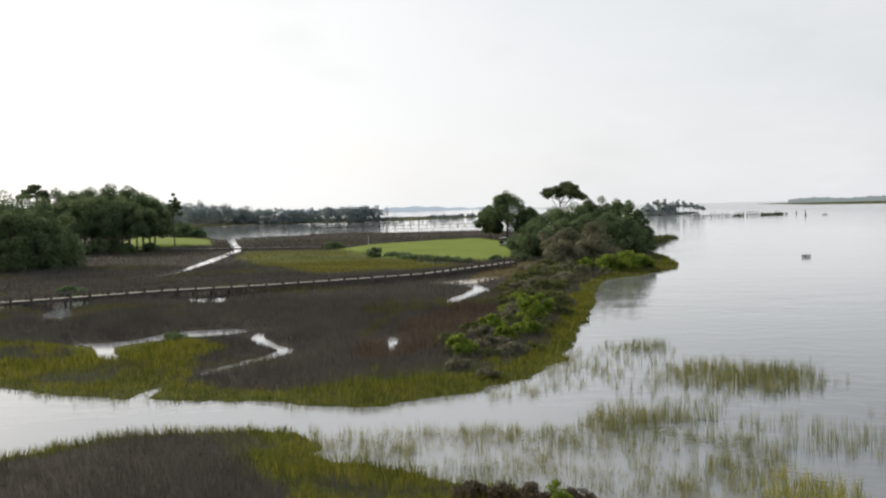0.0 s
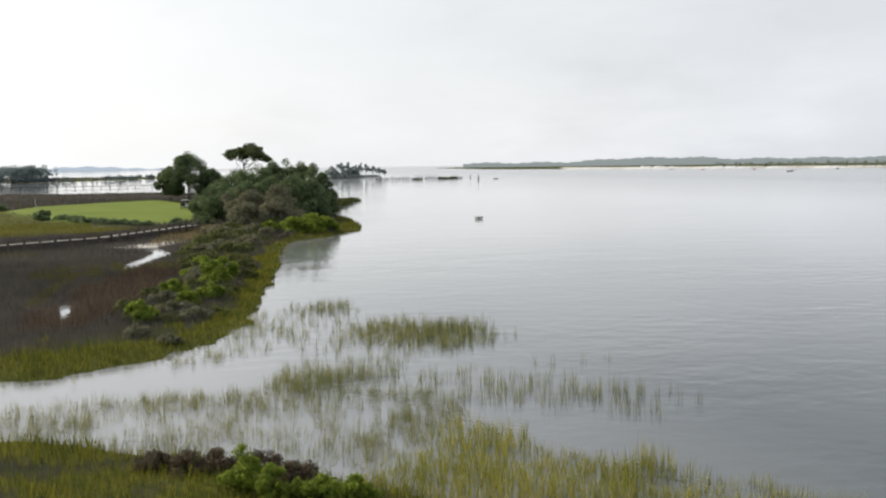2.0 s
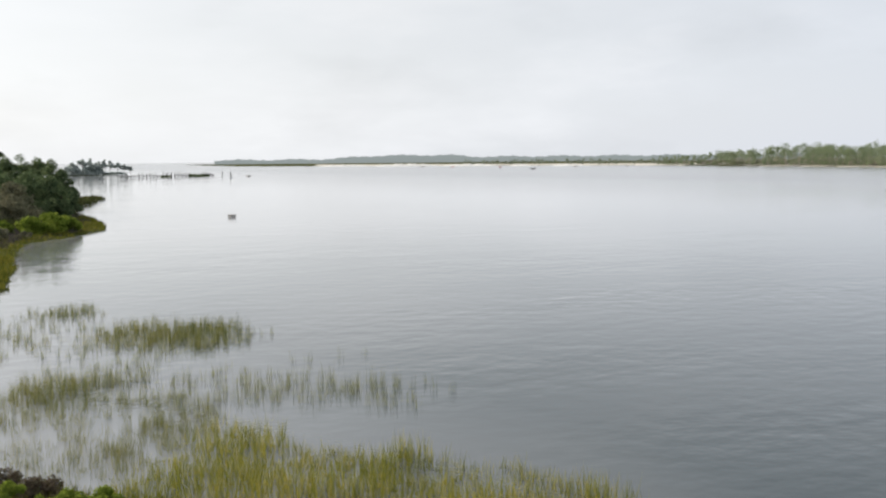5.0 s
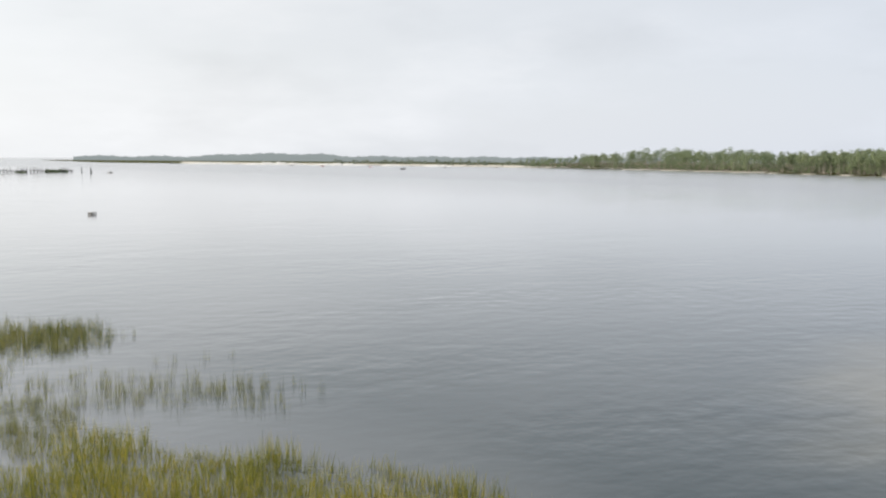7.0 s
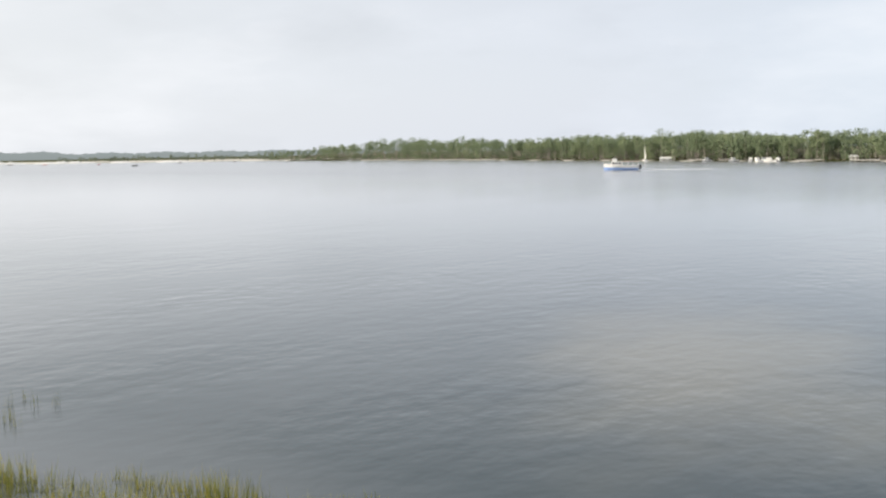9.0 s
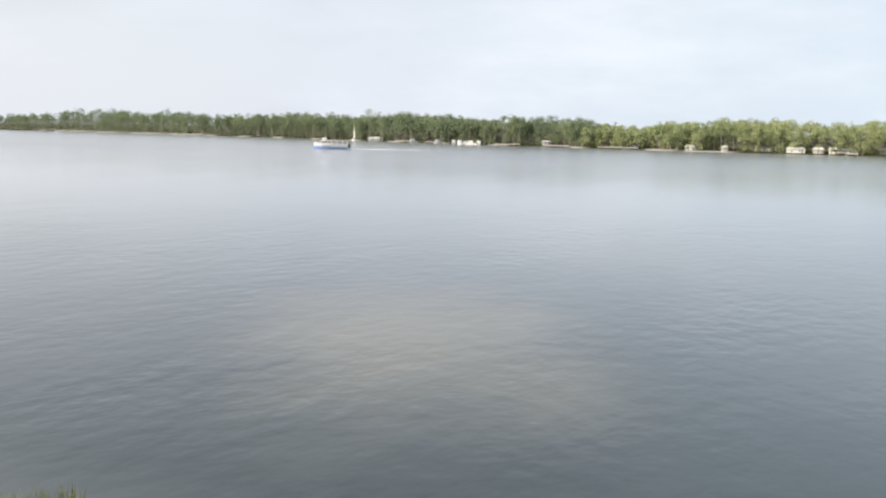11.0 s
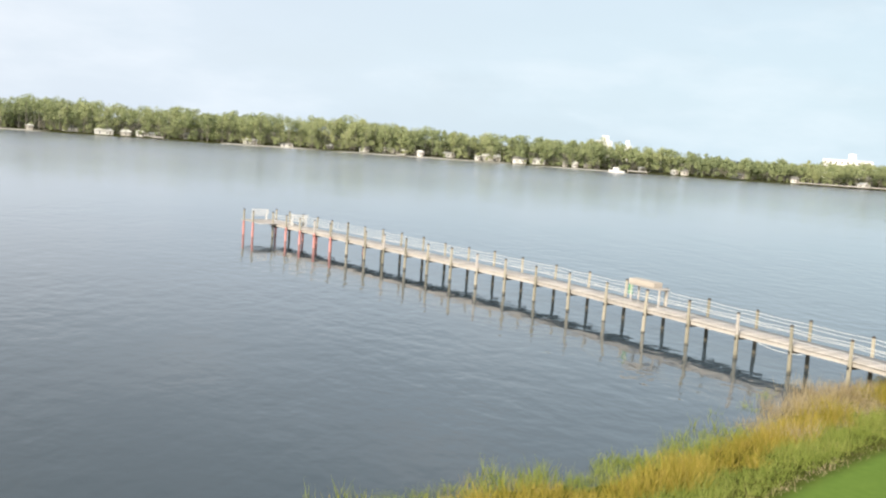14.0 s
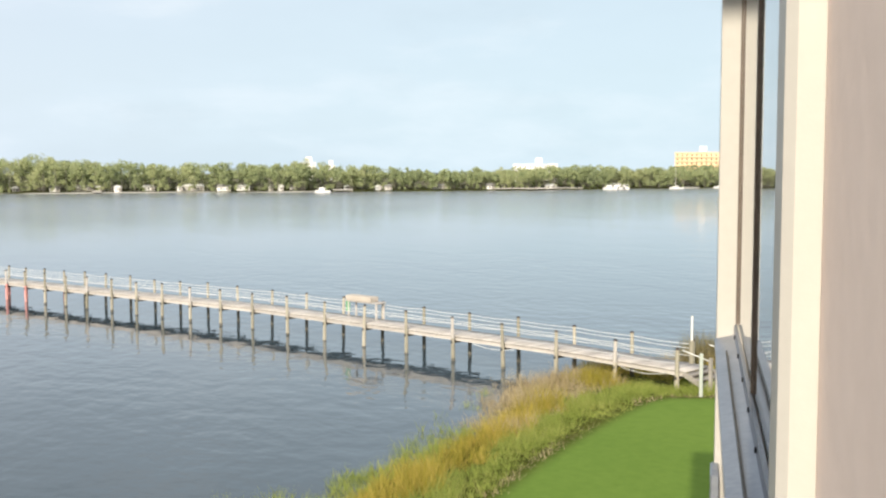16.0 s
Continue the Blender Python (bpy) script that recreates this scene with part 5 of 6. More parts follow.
def build_boardwalk(points, name_label, step, z, rail=True):
    rng = random.Random(9)
    w = thing("boardwalk", name_label, "boardwalk")
    tagged(place("deck", deck_planks(along(points, 0.3), 1.3, z - 0.03, 0.05, 0.3, rng), M_GREYWOOD, w), kind="stuff")
    st = along(points, step)
    for side in (-1, 1):
        tops = []
        for p, head in st:
            h = radians(head)
            q = p + Vector((-math.sin(h), math.cos(h), 0)) * side * 0.95
            part("post", box((0.24, 0.24, z + 1.0), at(q.x, q.y, (z + 0.56 - 0.44) / 2, head)), M_DARKWOOD, w)
            tops.append(q)
        if rail:
            for zz, th, m_ in ((z + 0.52, 0.10, M_DARKWOOD),):
                bm = bmesh.new()
                for a, b in zip(tops[:-1], tops[1:]):
                    d = b - a
                    add_box(bm, (d.length, 0.05, th), at((a.x + b.x) / 2, (a.y + b.y) / 2, zz, math.degrees(math.atan2(d.y, d.x))))
                part("rail", bm, m_, w)
        bm = bmesh.new()
        for a, b in zip(tops[:-1], tops[1:]):
            d = b - a
            add_box(bm, (d.length, 0.08, 0.28), at((a.x + b.x) / 2, (a.y + b.y) / 2, z - 0.2, math.degrees(math.atan2(d.y, d.x))))
        part("beam", bm, M_DARKWOOD, w)


pier_line, pier_z = build_pier()
build_pier_things(pier_line, pier_z)
build_boardwalk([(-80, 90, 0), (-47.2, 107.1, 0), (-32.4, 118.9, 0), (-23.2, 122.9, 0), (-13.5, 129.2, 0), (-2.8, 137.5, 0), (5.4, 151.4, 0), (11.1, 161.5, 0)], "long dark wooden boardwalk with pale top rails across the marsh", 2.1, 1.1)
build_boardwalk([(-95, 270, 0), (-70, 263.8, 0), (-48.2, 257.5, 0), (-26.4, 254.6, 0)], "low dark boardwalk beyond the marsh creek", 3.5, 0.9)

# ================= far shores =================
def polar(az, d):
    return -math.sin(radians(az)) * d, math.cos(radians(az)) * d


def shore_at(az):
    """Distance to the opposite shore along a bearing."""
    d = np.arange(250, 1600, 2.0)
    x, y = -math.sin(radians(az)) * d, math.cos(radians(az)) * d
    return float(d[np.argmax(sd_poly(x, y, FAR_EAST) > 0)])


def house(az, back, w, h, depth, roof_h, wall_m, label, windows=3, roof_m=None):
    d = shore_at(az) + back
    x, y = polar(az, d)
    z = float(height(np.array([x]), np.array([y]))[0])
    t = thing("house", label, "house", at(x, y, z, az), "houses on the opposite shore")
    part("wall", box((w, depth, h), at(0, 0, h / 2)), wall_m, t)
    bm = bmesh.new()
    vs = [bm.verts.new(p) for p in ((-w / 2 - 0.5, -depth / 2 - 0.5, h), (w / 2 + 0.5, -depth / 2 - 0.5, h), (w / 2 + 0.5, depth / 2 + 0.5, h), (-w / 2 - 0.5, depth / 2 + 0.5, h), (-w / 2 + 0.8, 0, h + roof_h), (w / 2 - 0.8, 0, h + roof_h))]
    for f in ((0, 1, 5, 4), (2, 3, 4, 5), (1, 2, 5), (3, 0, 4), (3, 2, 1, 0)):
        bm.faces.new([vs[i] for i in f])
    part("roof", bm, roof_m or M_ROOF, t)
    for i in range(windows):
        part("window", box((0.6, 0.12, 0.7), at(-w / 2 + w * (i + 0.7) / (windows + 0.4), -depth / 2 - 0.02, h * 0.55)), M_DARKGLASS, t)
    part("door", box((1.0, 0.1, 2.0), at(w * 0.36, -depth / 2 - 0.02, 1.0)), M_GREYWOOD, t)


def build_houses():
    rng = random.Random(6)
    for az in (-65.8, -75.35, -80.24, -83.25, -85.05, -87.1, -88.7, -89.84, -90.57, -91.24, -93.0, -96.4, -98.4, -100.8, -102.7, -103.84, -104.4, -104.9, -105.86, -107.47, -109.1, -109.85, -111.45, -112.5, -114.0, -114.56, -115.22, -118.2, -120.0, -120.55, -123.35, -126.3, -129.7, -133.2):
        w = rng.choice((2.6, 3.4, 4.5, 6.0, 8.5)) * rng.uniform(0.85, 1.15)
        pale = rng.random() < 0.65
        house(az, rng.uniform(10, 26), w, rng.uniform(1.3, 2.2), 5, rng.uniform(0.6, 1.2), M_WHITE if rng.random() < 0.8 else M_TRIM, "small white house with a pale roof on the wooded shore" if pale else "low white cottage with a grey roof under the pines", rng.choice((1, 2)), M_WHITE if pale else M_ROOF)


def hotel(az0, az1, d, z_top, floors, cols, material, label, penthouse=0.3):
    w = math.tan(radians(abs(az1 - az0))) * d
    x, y = polar((az0 + az1) / 2, d)
    t = thing("hotel", label, "building", at(x, y, 0, (az0 + az1) / 2), "tall buildings behind the woods")
    part("body", box((w, 18, z_top), at(0, 0, z_top / 2)), material, t)
    part("roof", box((w * 1.01, 18.6, 0.8), at(0, 0, z_top + 0.4)), material, t)
    part("penthouse", box((w * penthouse * 0.5, 9, 4.0), at(w * 0.08, 0, z_top + 3.2)), M_WHITE, t)
    fh = 3.1
    for k in range(floors):
        z = z_top - 2.0 - fh * k
        part("balcony", box((w * 0.98, 1.0, 0.5), at(0, -9.5, z - 0.9)), material, t)
        for i in range(cols):
            part("window", box((w / cols * 0.26, 0.2, 1.2), at(-w / 2 + w * (i + 0.5) / cols, -9.02, z + 0.6)), M_DARKGLASS, t)


def dock(az, reach, w, label="pale wooden dock on the opposite shore"):
    d = shore_at(az)
    x, y = polar(az, d - reach / 2)
    t = thing("dock", label, "dock", at(x, y, 0, az), "docks on the opposite shore")
    part("deck", box((w, reach + 4, 0.25), at(0, 1.5, 1.0)), M_WOOD, t)
    for sx in (-1, 1):
        for i in range(4):
            part("piling", rod((sx * (w / 2 - 0.2), -reach / 2 + i * reach / 3, -0.8), (sx * (w / 2 - 0.2), -reach / 2 + i * reach / 3, 1.7), 0.13, 0.12, 6), M_PILE, t)


def hull(length, beam, free, sheer=0.25):
    """A pointed, flared open hull; bow along +x."""
    bm = bmesh.new()
    rings = []
    for i in range(9):
        t = i / 8
        half = beam / 2 * (1 - max(0, (t - 0.45) / 0.55) ** 2.2)
        top = free * (1 + sheer * max(0, t - 0.3))
        x = length * (t - 0.5)
        rings.append([bm.verts.new((x, s * half * k, z)) for s, k, z in ((-1, 1.0, top), (-1, 0.82, 0.05), (0, 0, -0.35), (1, 0.82, 0.05), (1, 1.0, top))])
    for a, b in zip(rings[:-1], rings[1:]):
        for i in range(4):
            bm.faces.new((a[i], a[i + 1], b[i + 1], b[i]))
        bm.faces.new((a[4], a[0], b[0], b[4]))
    bm.faces.new(rings[0][::-1])
    bm.normal_update()
    return bm


def tour_boat(x, y, head):
    t = thing("tour_boat", "white and blue passenger boat under way with a canopy", "boat", at(x, y, 0.05, head))
    part("hull", hull(14.0, 4.0, 1.6, 1.0), M_WHITE, t)
    part("boot_stripe", hull(14.06, 4.08, 0.8, 0.8), M_BLUE, t, "blue painted lower hull")
    part("gunwale", box((10.5, 4.2, 0.24), at(-1.9, 0, 1.68), 0.08), M_WHITE, t)
    cabin = part("cabin", box((4.2, 3.0, 1.7), at(1.9, 0, 2.7), 0.2), M_WHITE, t)
    part("wheelhouse", box((2.0, 2.3, 1.2), at(2.6, 0, 4.1), 0.2), M_WHITE, cabin)
    for y0 in (-1.52, 1.52):
        for px in (0.6, 1.9, 3.2):
            part("window", box((0.9, 0.06, 0.7), at(px, y0, 2.9)), M_DARKGLASS, cabin)
    part("windscreen", box((0.08, 1.9, 0.6), pose(3.62, 0, 4.3, 0, -12, 0)), M_DARKGLASS, cabin)
    part("canopy", box((7.2, 3.7, 0.18), at(-3.7, 0, 3.55), 0.05), M_PINK, t, "faded pink canopy")
    for px in (-7.0, -4.9, -2.8, -0.6):
        for py in (-1.7, 1.7):
            part("canopy_post", rod((px, py, 1.8), (px, py, 3.5), 0.06, 0.06, 6), M_WHITE, t)
    part("bow_rail", chain([(4.2, -1.7, 2.9), (6.2, -0.9, 3.1), (7.3, 0, 3.2), (6.2, 0.9, 3.1), (4.2, 1.7, 2.9)], 0.05, 5), M_WHITE, t)
    part("outboard", box((0.9, 1.6, 1.9), at(-7.8, 0, 1.3), 0.15), M_BLACK, t)
    part("mast", rod((2.2, 0, 4.6), (2.0, 0, 6.4), 0.06, 0.04, 6), M_WHITE, t)
    # foam trailing astern
    rng = np.random.default_rng(77)
    bm = bmesh.new()
    for k in range(130):
        u = rng.uniform(0, 1) ** 1.4
        cx, cy, r = -8.0 - 34 * u, rng.normal(0, 0.5 + 0.6 * u), rng.uniform(0.35, 0.9) * (1.15 - u)
        bmesh.ops.create_cone(bm, cap_ends=True, segments=6, radius1=r, radius2=r * 0.3, depth=0.12, matrix=at(cx, cy, 0.03) @ Matrix.Diagonal((2.2, 1, 1, 1)))
    wake = part("wake_foam", bm, M_FOAM, None)
    wake.matrix_basis = at(x, y, 0.0, head)
    tagged(wake, "white foam wake trailing behind the passenger boat", "foam", kind="stuff")


def sailboat(x, y, head, mast=11.0, sail=True):
    t = thing("sailboat", "small white sailboat lying near the shore", "boat", at(x, y, 0.03, head), "moored boats")
    part("hull", hull(7.5, 2.3, 0.8), M_WHITE, t)
    part("mast", rod((0.6, 0, 0.6), (0.6, 0, mast), 0.07, 0.05, 6), M_WHITE, t)
    part("boom", rod((0.6, 0, 1.7), (-2.8, 0, 1.6), 0.05, 0.05, 6), M_WHITE, t)
    part("cabin", box((2.4, 1.5, 0.6), at(0.6, 0, 1.0), 0.1), M_WHITE, t)
    if sail:
        bm = bmesh.new()
        for y0 in (-0.03, 0.03):
            vs = [bm.verts.new(p) for p in ((0.5, y0, 1.9), (-2.7, y0, 1.8), (0.5, y0, mast - 0.4))]
            bm.faces.new(vs if y0 > 0 else vs[::-1])
        part("sail", bm, M_WHITE, t)


def motor_boat(x, y, head, label="white motor boat at the dock"):
    t = thing("motor_boat", label, "boat", at(x, y, 0.03, head), "moored boats")
    part("hull", hull(7.5, 2.6, 1.0), M_WHITE, t)
    part("cabin", box((2.6, 1.9, 1.3), at(0.4, 0, 1.7), 0.15), M_WHITE, t)
    part("windscreen", box((0.1, 1.7, 0.7), pose(1.75, 0, 1.9, 0, -20, 0)), M_DARKGLASS, t)
    part("outboard", box((0.5, 0.6, 1.1), at(-3.9, 0, 0.8), 0.08), M_BLACK, t)


def duck_blind():
    x, y = 61.7, 172.6
    t = thing("floating_crate", "grey weathered crate standing in the open water", "crate", at(x, y, -0.25, 30) @ Matrix.Scale(0.70, 4))
    for sx in (-1, 1):
        for sy in (-0.5, 0.5):
            part("post", rod((sx * 0.85, sy, -0.9), (sx * 0.85, sy, 1.05), 0.08, 0.07, 6), M_PILE_DARK, t)
    for sy in (-0.52, 0.52):
        for z in (0.25, 0.5, 0.75):
            part("board", box((1.8, 0.05, 0.19), at(0, sy, z)), M_WOOD if z > 0.3 else M_GREYWOOD, t)
    for sx in (-0.88, 0.88):
        for z in (0.25, 0.5, 0.75):
            part("board", box((0.05, 1.0, 0.19), at(sx, 0, z)), M_GREYWOOD, t)
    part("top", box((1.7, 1.0, 0.06), at(0, 0, 0.9)), M_GREYWOOD, t)


def old_jetty():
    """A broken jetty: uneven piles, remains of a deck, a brush heap."""
    rng = random.Random(12)
    t = thing("ruined_jetty", "ruined jetty of broken dark piles and leaning boards", "jetty")
    a, b = Vector((151, 612, 0)), Vector((216, 634, 0))
    n = 56
    for i in range(n):
        p = a.lerp(b, (i + rng.uniform(0, 0.8)) / n) + Vector((0, rng.uniform(-2, 2), 0))
        part("piling", rod((p.x, p.y, -0.9), (p.x + rng.uniform(-0.3, 0.3), p.y, rng.uniform(1.0, 3.4)), 0.2, 0.15, 6), M_PILE_DARK, t)
    for s0, s1 in ((0.0, 0.2), (0.26, 0.5), (0.55, 0.98)):
        p, q = a.lerp(b, s0), a.lerp(b, s1)
        d = q - p
        part("deck", box((d.length, 2.0, 0.3), at(*((p + q) / 2 + Vector((0, 0, 1.1))), math.degrees(math.atan2(d.y, d.x)))), M_DARKWOOD, t)
    for (x, y), h in (((218.3, 627), 2.8), ((206, 577), 3.3), ((211, 590), 1.6)):
        pole = thing("channel_pile", "single dark pile standing in the bay", "pile", at(x, y, 0), "piles in the bay")
        part("shaft", rod((0, 0, -0.9), (0, 0, h), 0.28, 0.24, 8), M_PILE_DARK, pole)
    tree("brush_heap", "dark brush growing on the ruined jetty", 201, 629, 2.6, 5.5, 900, 0.6, M_LEAF, 501, low=0.1, category="bush")
    tree("brush_heap", "dark brush growing on the ruined jetty", 208, 632, 2.6, 5.0, 600, 0.6, M_LEAF, 502, low=0.1, category="bush")
    tree("brush_heap", "dark brush growing on the ruined jetty", 181, 622, 1.9, 4.0, 500, 0.6, M_LEAF, 503, low=0.1, category="bush")
    marker = thing("channel_marker", "small pale marker boat in the bay", "boat", at(226, 600, 0.03, 20))
    part("hull", hull(3.6, 1.3, 0.5), M_GREYWOOD, marker)
    part("mast", rod((0, 0, 0.3), (0.2, 0, 2.6), 0.08, 0.06, 6), M_WHITE, marker)


def islet_trees():
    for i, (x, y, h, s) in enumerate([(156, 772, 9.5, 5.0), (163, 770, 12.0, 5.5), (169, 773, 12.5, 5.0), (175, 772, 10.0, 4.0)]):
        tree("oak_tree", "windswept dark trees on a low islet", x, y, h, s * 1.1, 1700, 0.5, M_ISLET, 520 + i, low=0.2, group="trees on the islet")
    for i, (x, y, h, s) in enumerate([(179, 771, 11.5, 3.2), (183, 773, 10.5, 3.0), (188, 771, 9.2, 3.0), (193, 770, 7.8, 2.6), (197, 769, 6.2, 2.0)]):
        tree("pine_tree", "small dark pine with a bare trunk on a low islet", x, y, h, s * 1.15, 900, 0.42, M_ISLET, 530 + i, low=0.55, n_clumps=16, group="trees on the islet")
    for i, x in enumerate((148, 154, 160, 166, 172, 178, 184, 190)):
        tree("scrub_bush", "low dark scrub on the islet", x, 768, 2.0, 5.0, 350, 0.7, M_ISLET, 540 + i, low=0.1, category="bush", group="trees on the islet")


def dune(az0, az1, d, h, label="low white sand dune on the far spit"):
    """A long low mound of sand, uneven along its crest."""
    V, F, n = [], [], 40
    prof = ((-14, 0.0), (-9, 0.45), (-3, 0.9), (2, 1.0), (9, 0.6), (16, 0.0))
    for i, az in enumerate(np.linspace(az0, az1, n)):
        k = math.sin(math.pi * min(1, max(0, i / (n - 1)))) ** 0.5 * (0.75 + 0.25 * math.sin(i * 1.1) * math.sin(i * 0.37 + az0))
        for o, z in prof:
            x, y = polar(az, d + o)
            V.append((x, y, -0.3 + (h + 0.3) * z * k))
        if i:
            F += [((i - 1) * 6 + q, i * 6 + q, i * 6 + q + 1, (i - 1) * 6 + q + 1) for q in range(5)]
    me = mesh_np("mound", np.array(V), np.array(F))
    me.polygons.foreach_set("use_smooth", np.ones(len(me.polygons), bool))
    t = thing("sand_dune", label, "dune", None, "dunes on the far spit")
    place("mound", me, M_SAND, t)


def skiff(az, d, head, m_, label):
    x, y = polar(az, d)
    t = thing("skiff", label, "boat", at(x, y, 0.03, head), "small boats off the spit")
    part("hull", hull(5.2, 1.9, 0.8), m_, t)
    part("console", box((0.9, 0.8, 1.1), at(0.1, 0, 1.1), 0.08), M_WHITE, t)
    part("outboard", box((0.4, 0.5, 1.0), at(-2.7, 0, 0.7), 0.06), M_BLACK, t)


def golf_cart():
    x, y = 13.6, 232
    z = float(height(np.array([x]), np.array([y]))[0])
    t = thing("golf_cart", "white golf cart with a roof parked on the green", "golf cart", at(x, y, z, 60))
    part("body", box((1.3, 1.15, 0.45), at(-0.3, 0, 0.5), 0.08), M_WHITE, t)
    part("front", box((0.7, 1.1, 0.55), pose(0.8, 0, 0.58, 0, 12, 0), 0.1), M_WHITE, t)
    part("floor", box((1.9, 1.1, 0.1), at(0.2, 0, 0.33)), M_BLACK, t)
    part("seat", box((0.5, 1.05, 0.16), at(-0.25, 0, 0.82), 0.04), M_TRIM, t)
    part("seat_back", box((0.12, 1.05, 0.45), pose(-0.52, 0, 1.05, 0, -10, 0), 0.04), M_TRIM, t)
    part("roof", box((1.75, 1.2, 0.07), at(0.05, 0, 1.83), 0.03), M_WHITE, t)
    part("windscreen", box((0.03, 1.05, 0.7), pose(0.72, 0, 1.4, 0, -12, 0)), M_DARKGLASS, t)
    for px, lean in ((0.8, -0.12), (-0.72, 0.05)):
        for py in (-0.55, 0.55):
            part("roof_post", rod((px, py, 0.7), (px + lean, py, 1.82), 0.025, 0.025, 6), M_BLACK, t)
    part("bag_rack", box((0.35, 0.9, 0.8), at(-1.0, 0, 0.9), 0.06), M_BLACK, t, "dark golf bags")
    for px in (0.75, -0.7):
        for py in (-0.52, 0.52):
            wheel = part("wheel", rod((px, py - 0.1, 0.24), (px, py + 0.1, 0.24), 0.24, 0.24, 14), M_BLACK, t)
            part("hub", rod((px, py - 0.11, 0.24), (px, py + 0.11, 0.24), 0.12, 0.12, 10), M_WHITE, wheel)
    flag = thing("golf_flag", "thin flagstick on the putting green", "flag", at(-19.5, 262, float(height(np.array([-19.5]), np.array([262.0]))[0])))
    part("stick", rod((0, 0, 0), (0, 0, 2.2), 0.03, 0.03, 5), M_WHITE, flag)


def pond_things():
    t = thing("pond_dock", "long low dock crossing the pond", "dock")
    part("deck", box((92, 1.6, 0.25), at(-22, 538, 0.9, 9.5)), M_DARKWOOD, t)
    for p, head in along([(-67, 530.5, 0), (23, 545.5, 0)], 4.2):
        part("post", rod((p.x, p.y, -0.9), (p.x, p.y, 1.5), 0.16, 0.15, 6), M_DARKWOOD, t)
    for az, w, h in ((9.95, 9, 5.5), (9.1, 15, 6.5), (8.5, 10, 5.0)):
        d = 838
        x, y = polar(az, d)
        z = float(height(np.array([x]), np.array([y]))[0])
        hs = thing("house", "large pale house with a white roof beyond the pond", "house", at(x, y, z, az), "houses beyond the pond")
        part("wall", box((w, 9, h), at(0, 0, h / 2)), M_TRIM, hs)
        bm = bmesh.new()
        vs = [bm.verts.new(p) for p in ((-w / 2 - 0.6, -5.1, h), (w / 2 + 0.6, -5.1, h), (w / 2 + 0.6, 5.1, h), (-w / 2 - 0.6, 5.1, h), (-w / 4, 0, h + 2.6), (w / 4, 0, h + 2.6))]
        for f in ((0, 1, 5, 4), (2, 3, 4, 5), (1, 2, 5), (3, 0, 4), (3, 2, 1, 0)):
            bm.faces.new([vs[i] for i in f])
        part("roof", bm, M_WHITE, hs)
        for i in range(4):
            part("window", box((1.2, 0.12, 1.5), at(-w / 2 + w * (i + 0.6) / 4.2, -4.52, h * 0.6)), M_DARKGLASS, hs)


def distant_ridge(name, label, az0, az1, d, crest, tone):
    """Low hazy land on the horizon, far beyond the bay."""
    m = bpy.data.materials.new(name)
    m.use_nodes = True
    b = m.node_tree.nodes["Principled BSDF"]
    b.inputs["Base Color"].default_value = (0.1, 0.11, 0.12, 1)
    # emission paints the haze light over the ridge; the land itself gives none
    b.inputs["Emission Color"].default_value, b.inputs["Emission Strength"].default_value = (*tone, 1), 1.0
    V, F = [], []
    for i, az in enumerate(np.linspace(az0, az1, 400)):
        x, y = polar(az, d)
        h = crest(az)
        V += [(x, y, -2), (x, y, h)]
        if i:
            F.append((2 * i - 2, 2 * i, 2 * i + 1, 2 * i - 1))
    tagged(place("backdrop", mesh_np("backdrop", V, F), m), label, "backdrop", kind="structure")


M_PINK = mat("faded_canvas", [(0.66, 0.50, 0.44), (0.76, 0.60, 0.54)], 2.0, 0.7, 0.0)
M_FOAM = mat("foam", [(0.74, 0.76, 0.77), (0.86, 0.87, 0.87)], 1.0, 0.8, 0.1)
build_houses()
hotel(-127.6, -130.05, 760, 13.4, 3, 9, M_WHITE, "long white hotel rising behind the far woods")
hotel(-136.5, -139.05, 800, 22.0, 5, 10, M_PEACH, "tall peach-coloured hotel behind the far woods")
hotel(-115.6, -116.5, 900, 16.5, 3, 4, M_WHITE, "distant white tower behind the far woods", 0.8)
hotel(-117.0, -117.6, 900, 13.5, 2, 3, M_WHITE, "distant white tower behind the far woods", 0.8)
for az, reach, w in ((-67.4, 14, 10), (-69.0, 8, 9), (-76.0, 10, 12), (-80.0, 6, 8), (-91.5, 9, 5), (-104.8, 9, 4), (-118.0, 8, 9), (-73.2, 5, 14), (-78.9, 7, 12), (-128.0, 3, 26), (-130.2, 3, 22)):
    dock(az, reach, w)
bx, by = polar(-63.3, 428)
tour_boat(bx, by, 118)
for az, off, head in ((-64.6, 14, 40),):
    x, y = polar(az, shore_at(az) - off)
    sailboat(x, y, head)
for az, off in ((-136.6, 8), (-138.95, 10)):
    x, y = polar(az, shore_at(az) - off)
    sailboat(x, y, 30, 13.0, False)
for az, off, head in ((-69.3, 7, 160), (-70.2, 5, 20), (-70.55, 7, 40), (-70.9, 6, 150), (-71.2, 6, 100), (-71.6, 5, 10), (-67.9, 9, 160), (-133.0, 8, 30), (-133.4, 9, 10), (-133.8, 7, 170), (-116.9, 16, 45)):
    x, y = polar(az, shore_at(az) - off)
    motor_boat(x, y, head)
M_SAND = mat("white_sand", [(0.60, 0.59, 0.57), (0.70, 0.69, 0.66)], 0.05, 0.9, 0.0)
for az0, az1, d, h in ((-24.6, -27.2, 1450, 3.2), (-27.6, -31.2, 1380, 4.4), (-31.4, -34.6, 1330, 3.6), (-35.2, -36.4, 1260, 3.0), (-37.6, -39.4, 1230, 2.8)):
    dune(az0, az1, d, h)
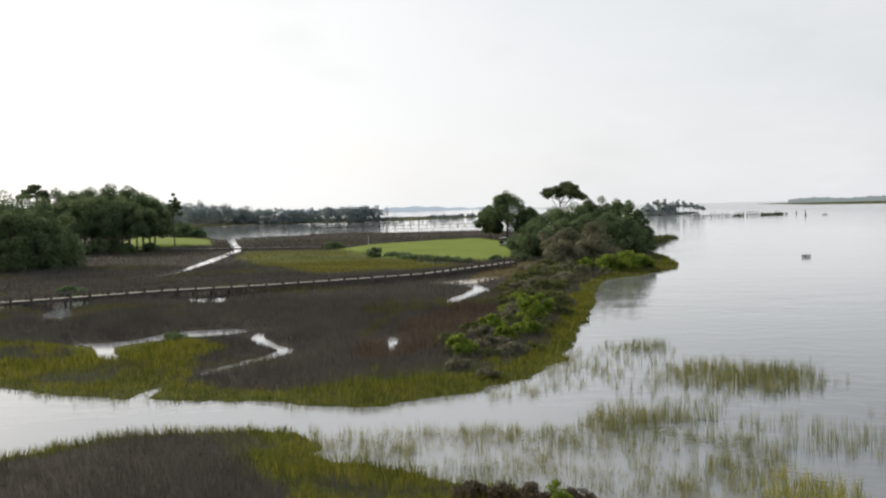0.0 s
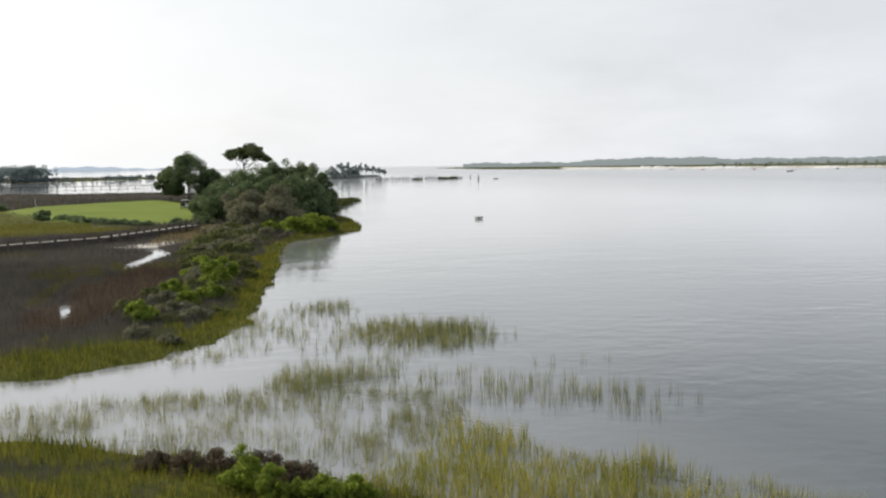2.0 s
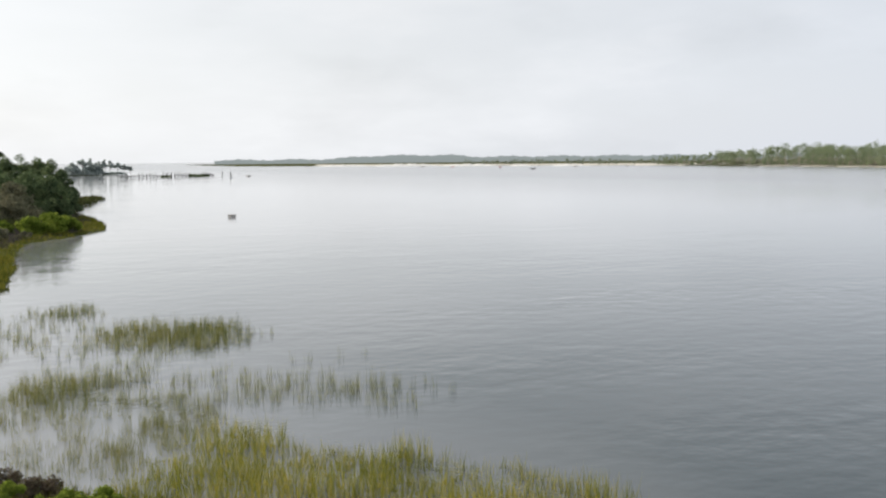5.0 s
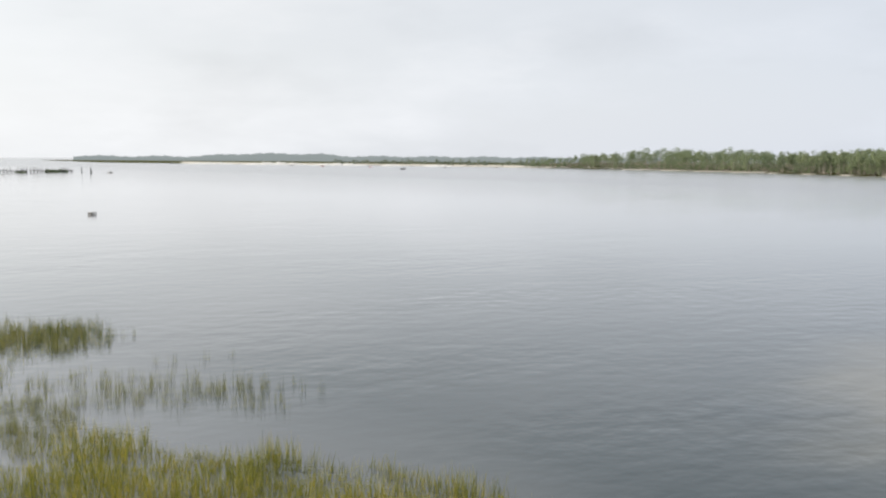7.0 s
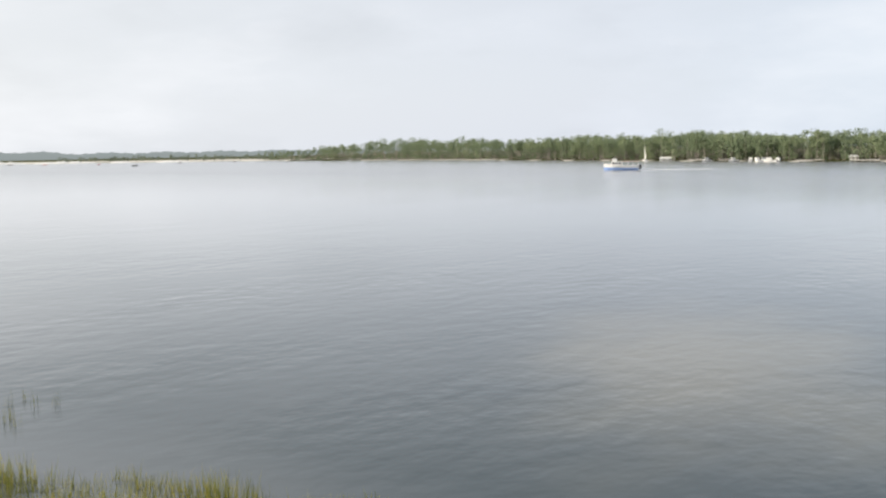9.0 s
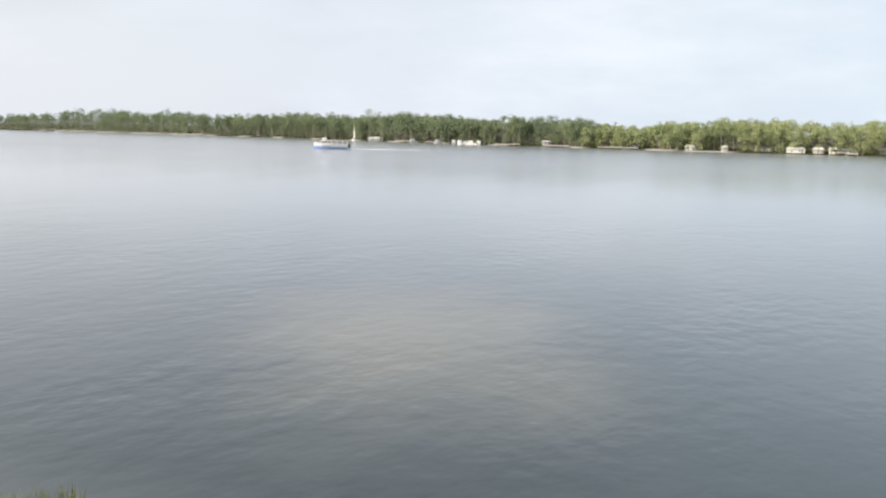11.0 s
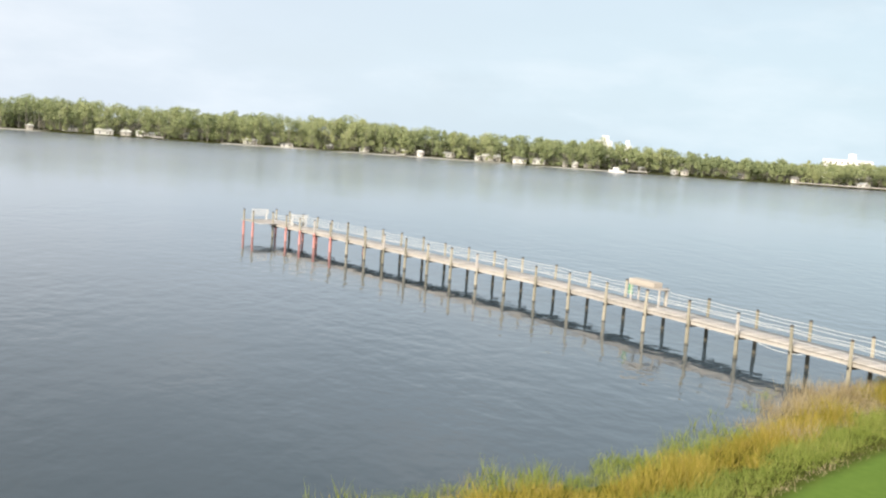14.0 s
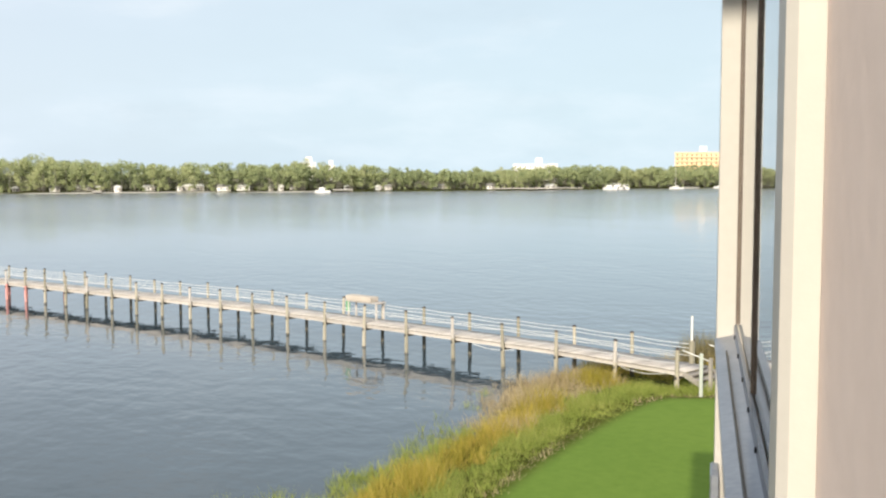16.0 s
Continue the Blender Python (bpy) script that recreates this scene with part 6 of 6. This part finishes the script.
for az, d, head, m_ in ((-23.8, 1500, 20, M_PILE_DARK), (-30.3, 1240, 160, M_GREYWOOD), (-32.0, 1150, 10, M_RED), (-34.7, 1080, 30, M_RED), (-36.5, 900, 170, M_PILE_DARK), (-38.85, 1080, 80, M_PILE_DARK), (-41.8, 1100, 15, M_GREYWOOD)):
    skiff(az, d, head, m_, "small reddish boat lying off the far spit" if m_ is M_RED else "small dark boat lying off the far spit")
duck_blind()
old_jetty()
islet_trees()
golf_cart()
pond_things()
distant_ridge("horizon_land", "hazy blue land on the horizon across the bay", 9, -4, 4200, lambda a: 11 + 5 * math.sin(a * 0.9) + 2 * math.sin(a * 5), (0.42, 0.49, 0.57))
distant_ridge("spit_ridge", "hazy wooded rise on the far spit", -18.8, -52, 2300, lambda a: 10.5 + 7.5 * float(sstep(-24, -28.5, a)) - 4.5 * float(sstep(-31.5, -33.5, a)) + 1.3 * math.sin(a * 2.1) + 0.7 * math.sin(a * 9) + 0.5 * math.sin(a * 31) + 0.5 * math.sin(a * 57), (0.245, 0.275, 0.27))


# ================= the building =================
def building():
    """Local x runs along the front, y points out over the water; the eye leans out just before the wall."""
    base = pose(0, 0, 0, 0, 0, -48)
    near, face, glass_y, roof_z, x_end, x_start, back = -0.083, -0.056, -0.127, 14.5, 3.86, -4.9, -13.0
    sill, head = 9.43, 11.6
    bld = thing("building", "cream stucco waterfront building with recessed windows", "building", base)

    def wall(x0, x1, z0, z1, y0=face, t=0.30, material=M_TRIM, name="wall", label=""):
        return part(name, box((x1 - x0, t, z1 - z0), at((x0 + x1) / 2, y0 - t / 2, (z0 + z1) / 2)), material, bld, label)

    # plain stucco beside the eye, window wall beyond it
    wall(x_start, 0.77, 0.3, sill - 0.6, near, material=M_STUCCO)
    wall(x_start, 0.77, head, roof_z, near, material=M_STUCCO)
    # set back, and the pilaster turned, so grazing sun brightens the stucco
    wall(-0.9, -0.35, sill - 0.6, head, near - 0.11, material=M_STUCCO)
    part("pilaster", box((1.12, 0.22, head - sill + 0.596), Matrix.Translation((0.77, near, 0)) @ at(0, 0, 0, 2.4) @ at(-0.56, -0.11, (sill - 0.6 + head) / 2), 0.004), M_STUCCO, bld)
    wall(x_start, -2.8, sill - 0.6, head, near, material=M_STUCCO)
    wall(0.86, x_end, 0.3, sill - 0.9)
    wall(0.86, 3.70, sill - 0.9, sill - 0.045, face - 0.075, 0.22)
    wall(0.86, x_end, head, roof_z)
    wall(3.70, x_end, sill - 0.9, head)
    part("casing", box((0.09, 0.30, roof_z - 0.3), at(0.815, face - 0.15, (roof_z + 0.3) / 2), 0.008), M_TRIM, bld, "cream painted window casing")
    for x in (x_end - 0.15, x_start + 0.15):
        part("end_wall", box((0.3, -back - 0.4, roof_z - 0.3), at(x, back / 2 - 0.19, (roof_z + 0.3) / 2)), M_STUCCO, bld)
    part("back_wall", box((x_end - x_start, 0.3, roof_z - 0.3), at((x_end + x_start) / 2, back - 0.3, (roof_z + 0.3) / 2)), M_STUCCO, bld)
    part("roof", box((x_end - x_start, -back + 0.95, 0.3), at((x_end + x_start) / 2, back / 2 - 0.03, roof_z + 0.15), 0.02), M_ROOF, bld)
    # unseen overhang added only to throw the shadow patch on the lawn
    part("shadow_caster", box((x_end + 1.6, 1.5, 0.3), at((x_end - 1.6) / 2, face + 0.52, roof_z - 0.16), 0.01), M_TRIM, bld)
    part("floor_slab", box((x_end - x_start - 0.7, -back - 0.8, 0.2), at((x_end + x_start) / 2, back / 2 - 0.25, 8.4)), M_GREYWOOD, bld)
    for x0, x1, z0 in ((0.86, 3.70, sill), (-2.8, -0.9, sill - 0.55)):
        win = part("window", box((x1 - x0, 0.06, 0.06), at((x0 + x1) / 2, glass_y - 0.03, head - 0.03)), M_STEEL, bld)
        pane = part("pane", box((x1 - x0 - 0.02, 0.008, head - z0 - 0.06), at((x0 + x1) / 2, glass_y - 0.004, (z0 + head) / 2)), M_GLASS, win)
        pane.visible_shadow = False
        for x, s in ((x1, -1), (x0, 1)):
            part("gasket", box((0.02, 0.007, head - z0), at(x + s * 0.012, glass_y + 0.004, (z0 + head) / 2)), M_BRONZE, win)
        part("sash_bar", box((0.03, 0.007, head - z0), at(x1 - 1.15, glass_y + 0.0035, (z0 + head) / 2)), M_BRONZE, win)
        # sloping metal sill, a raised track behind it and its screws
        part("sill", box((x1 - x0 - 0.004, 0.085, 0.03), pose((x0 + x1) / 2, glass_y + 0.035, z0 - 0.035, -14, 0, 0), 0.004), M_STEEL, win)
        part("track", box((x1 - x0 - 0.05, 0.010, 0.05), at((x0 + x1) / 2, glass_y + 0.008, z0 + 0.0)), M_STEEL, win)
        part("track_lip", box((x1 - x0 - 0.4, 0.005, 0.014), at((x0 + x1) / 2 - 0.15, glass_y + 0.045, z0 - 0.018)), M_SCREW, win)
        for i in range(8):
            x = x0 + (x1 - x0) * (i + 0.5) / 8
            part("screw", rod((x, glass_y + 0.012, z0 + 0.004), (x, glass_y + 0.018, z0 + 0.004), 0.008, 0.006, 6), M_SCREW, win)
        part("apron", box((x1 - x0 - 0.01, 0.02, 0.5), at((x0 + x1) / 2, face - 0.05, z0 - 0.33)), M_STEEL, win)
    part("corner_flashing", box((0.16, 0.03, 1.6), at(x_end - 0.24, face + 0.0, 8.15), 0.004), M_STEEL, bld, "grey metal corner flashing")


building()
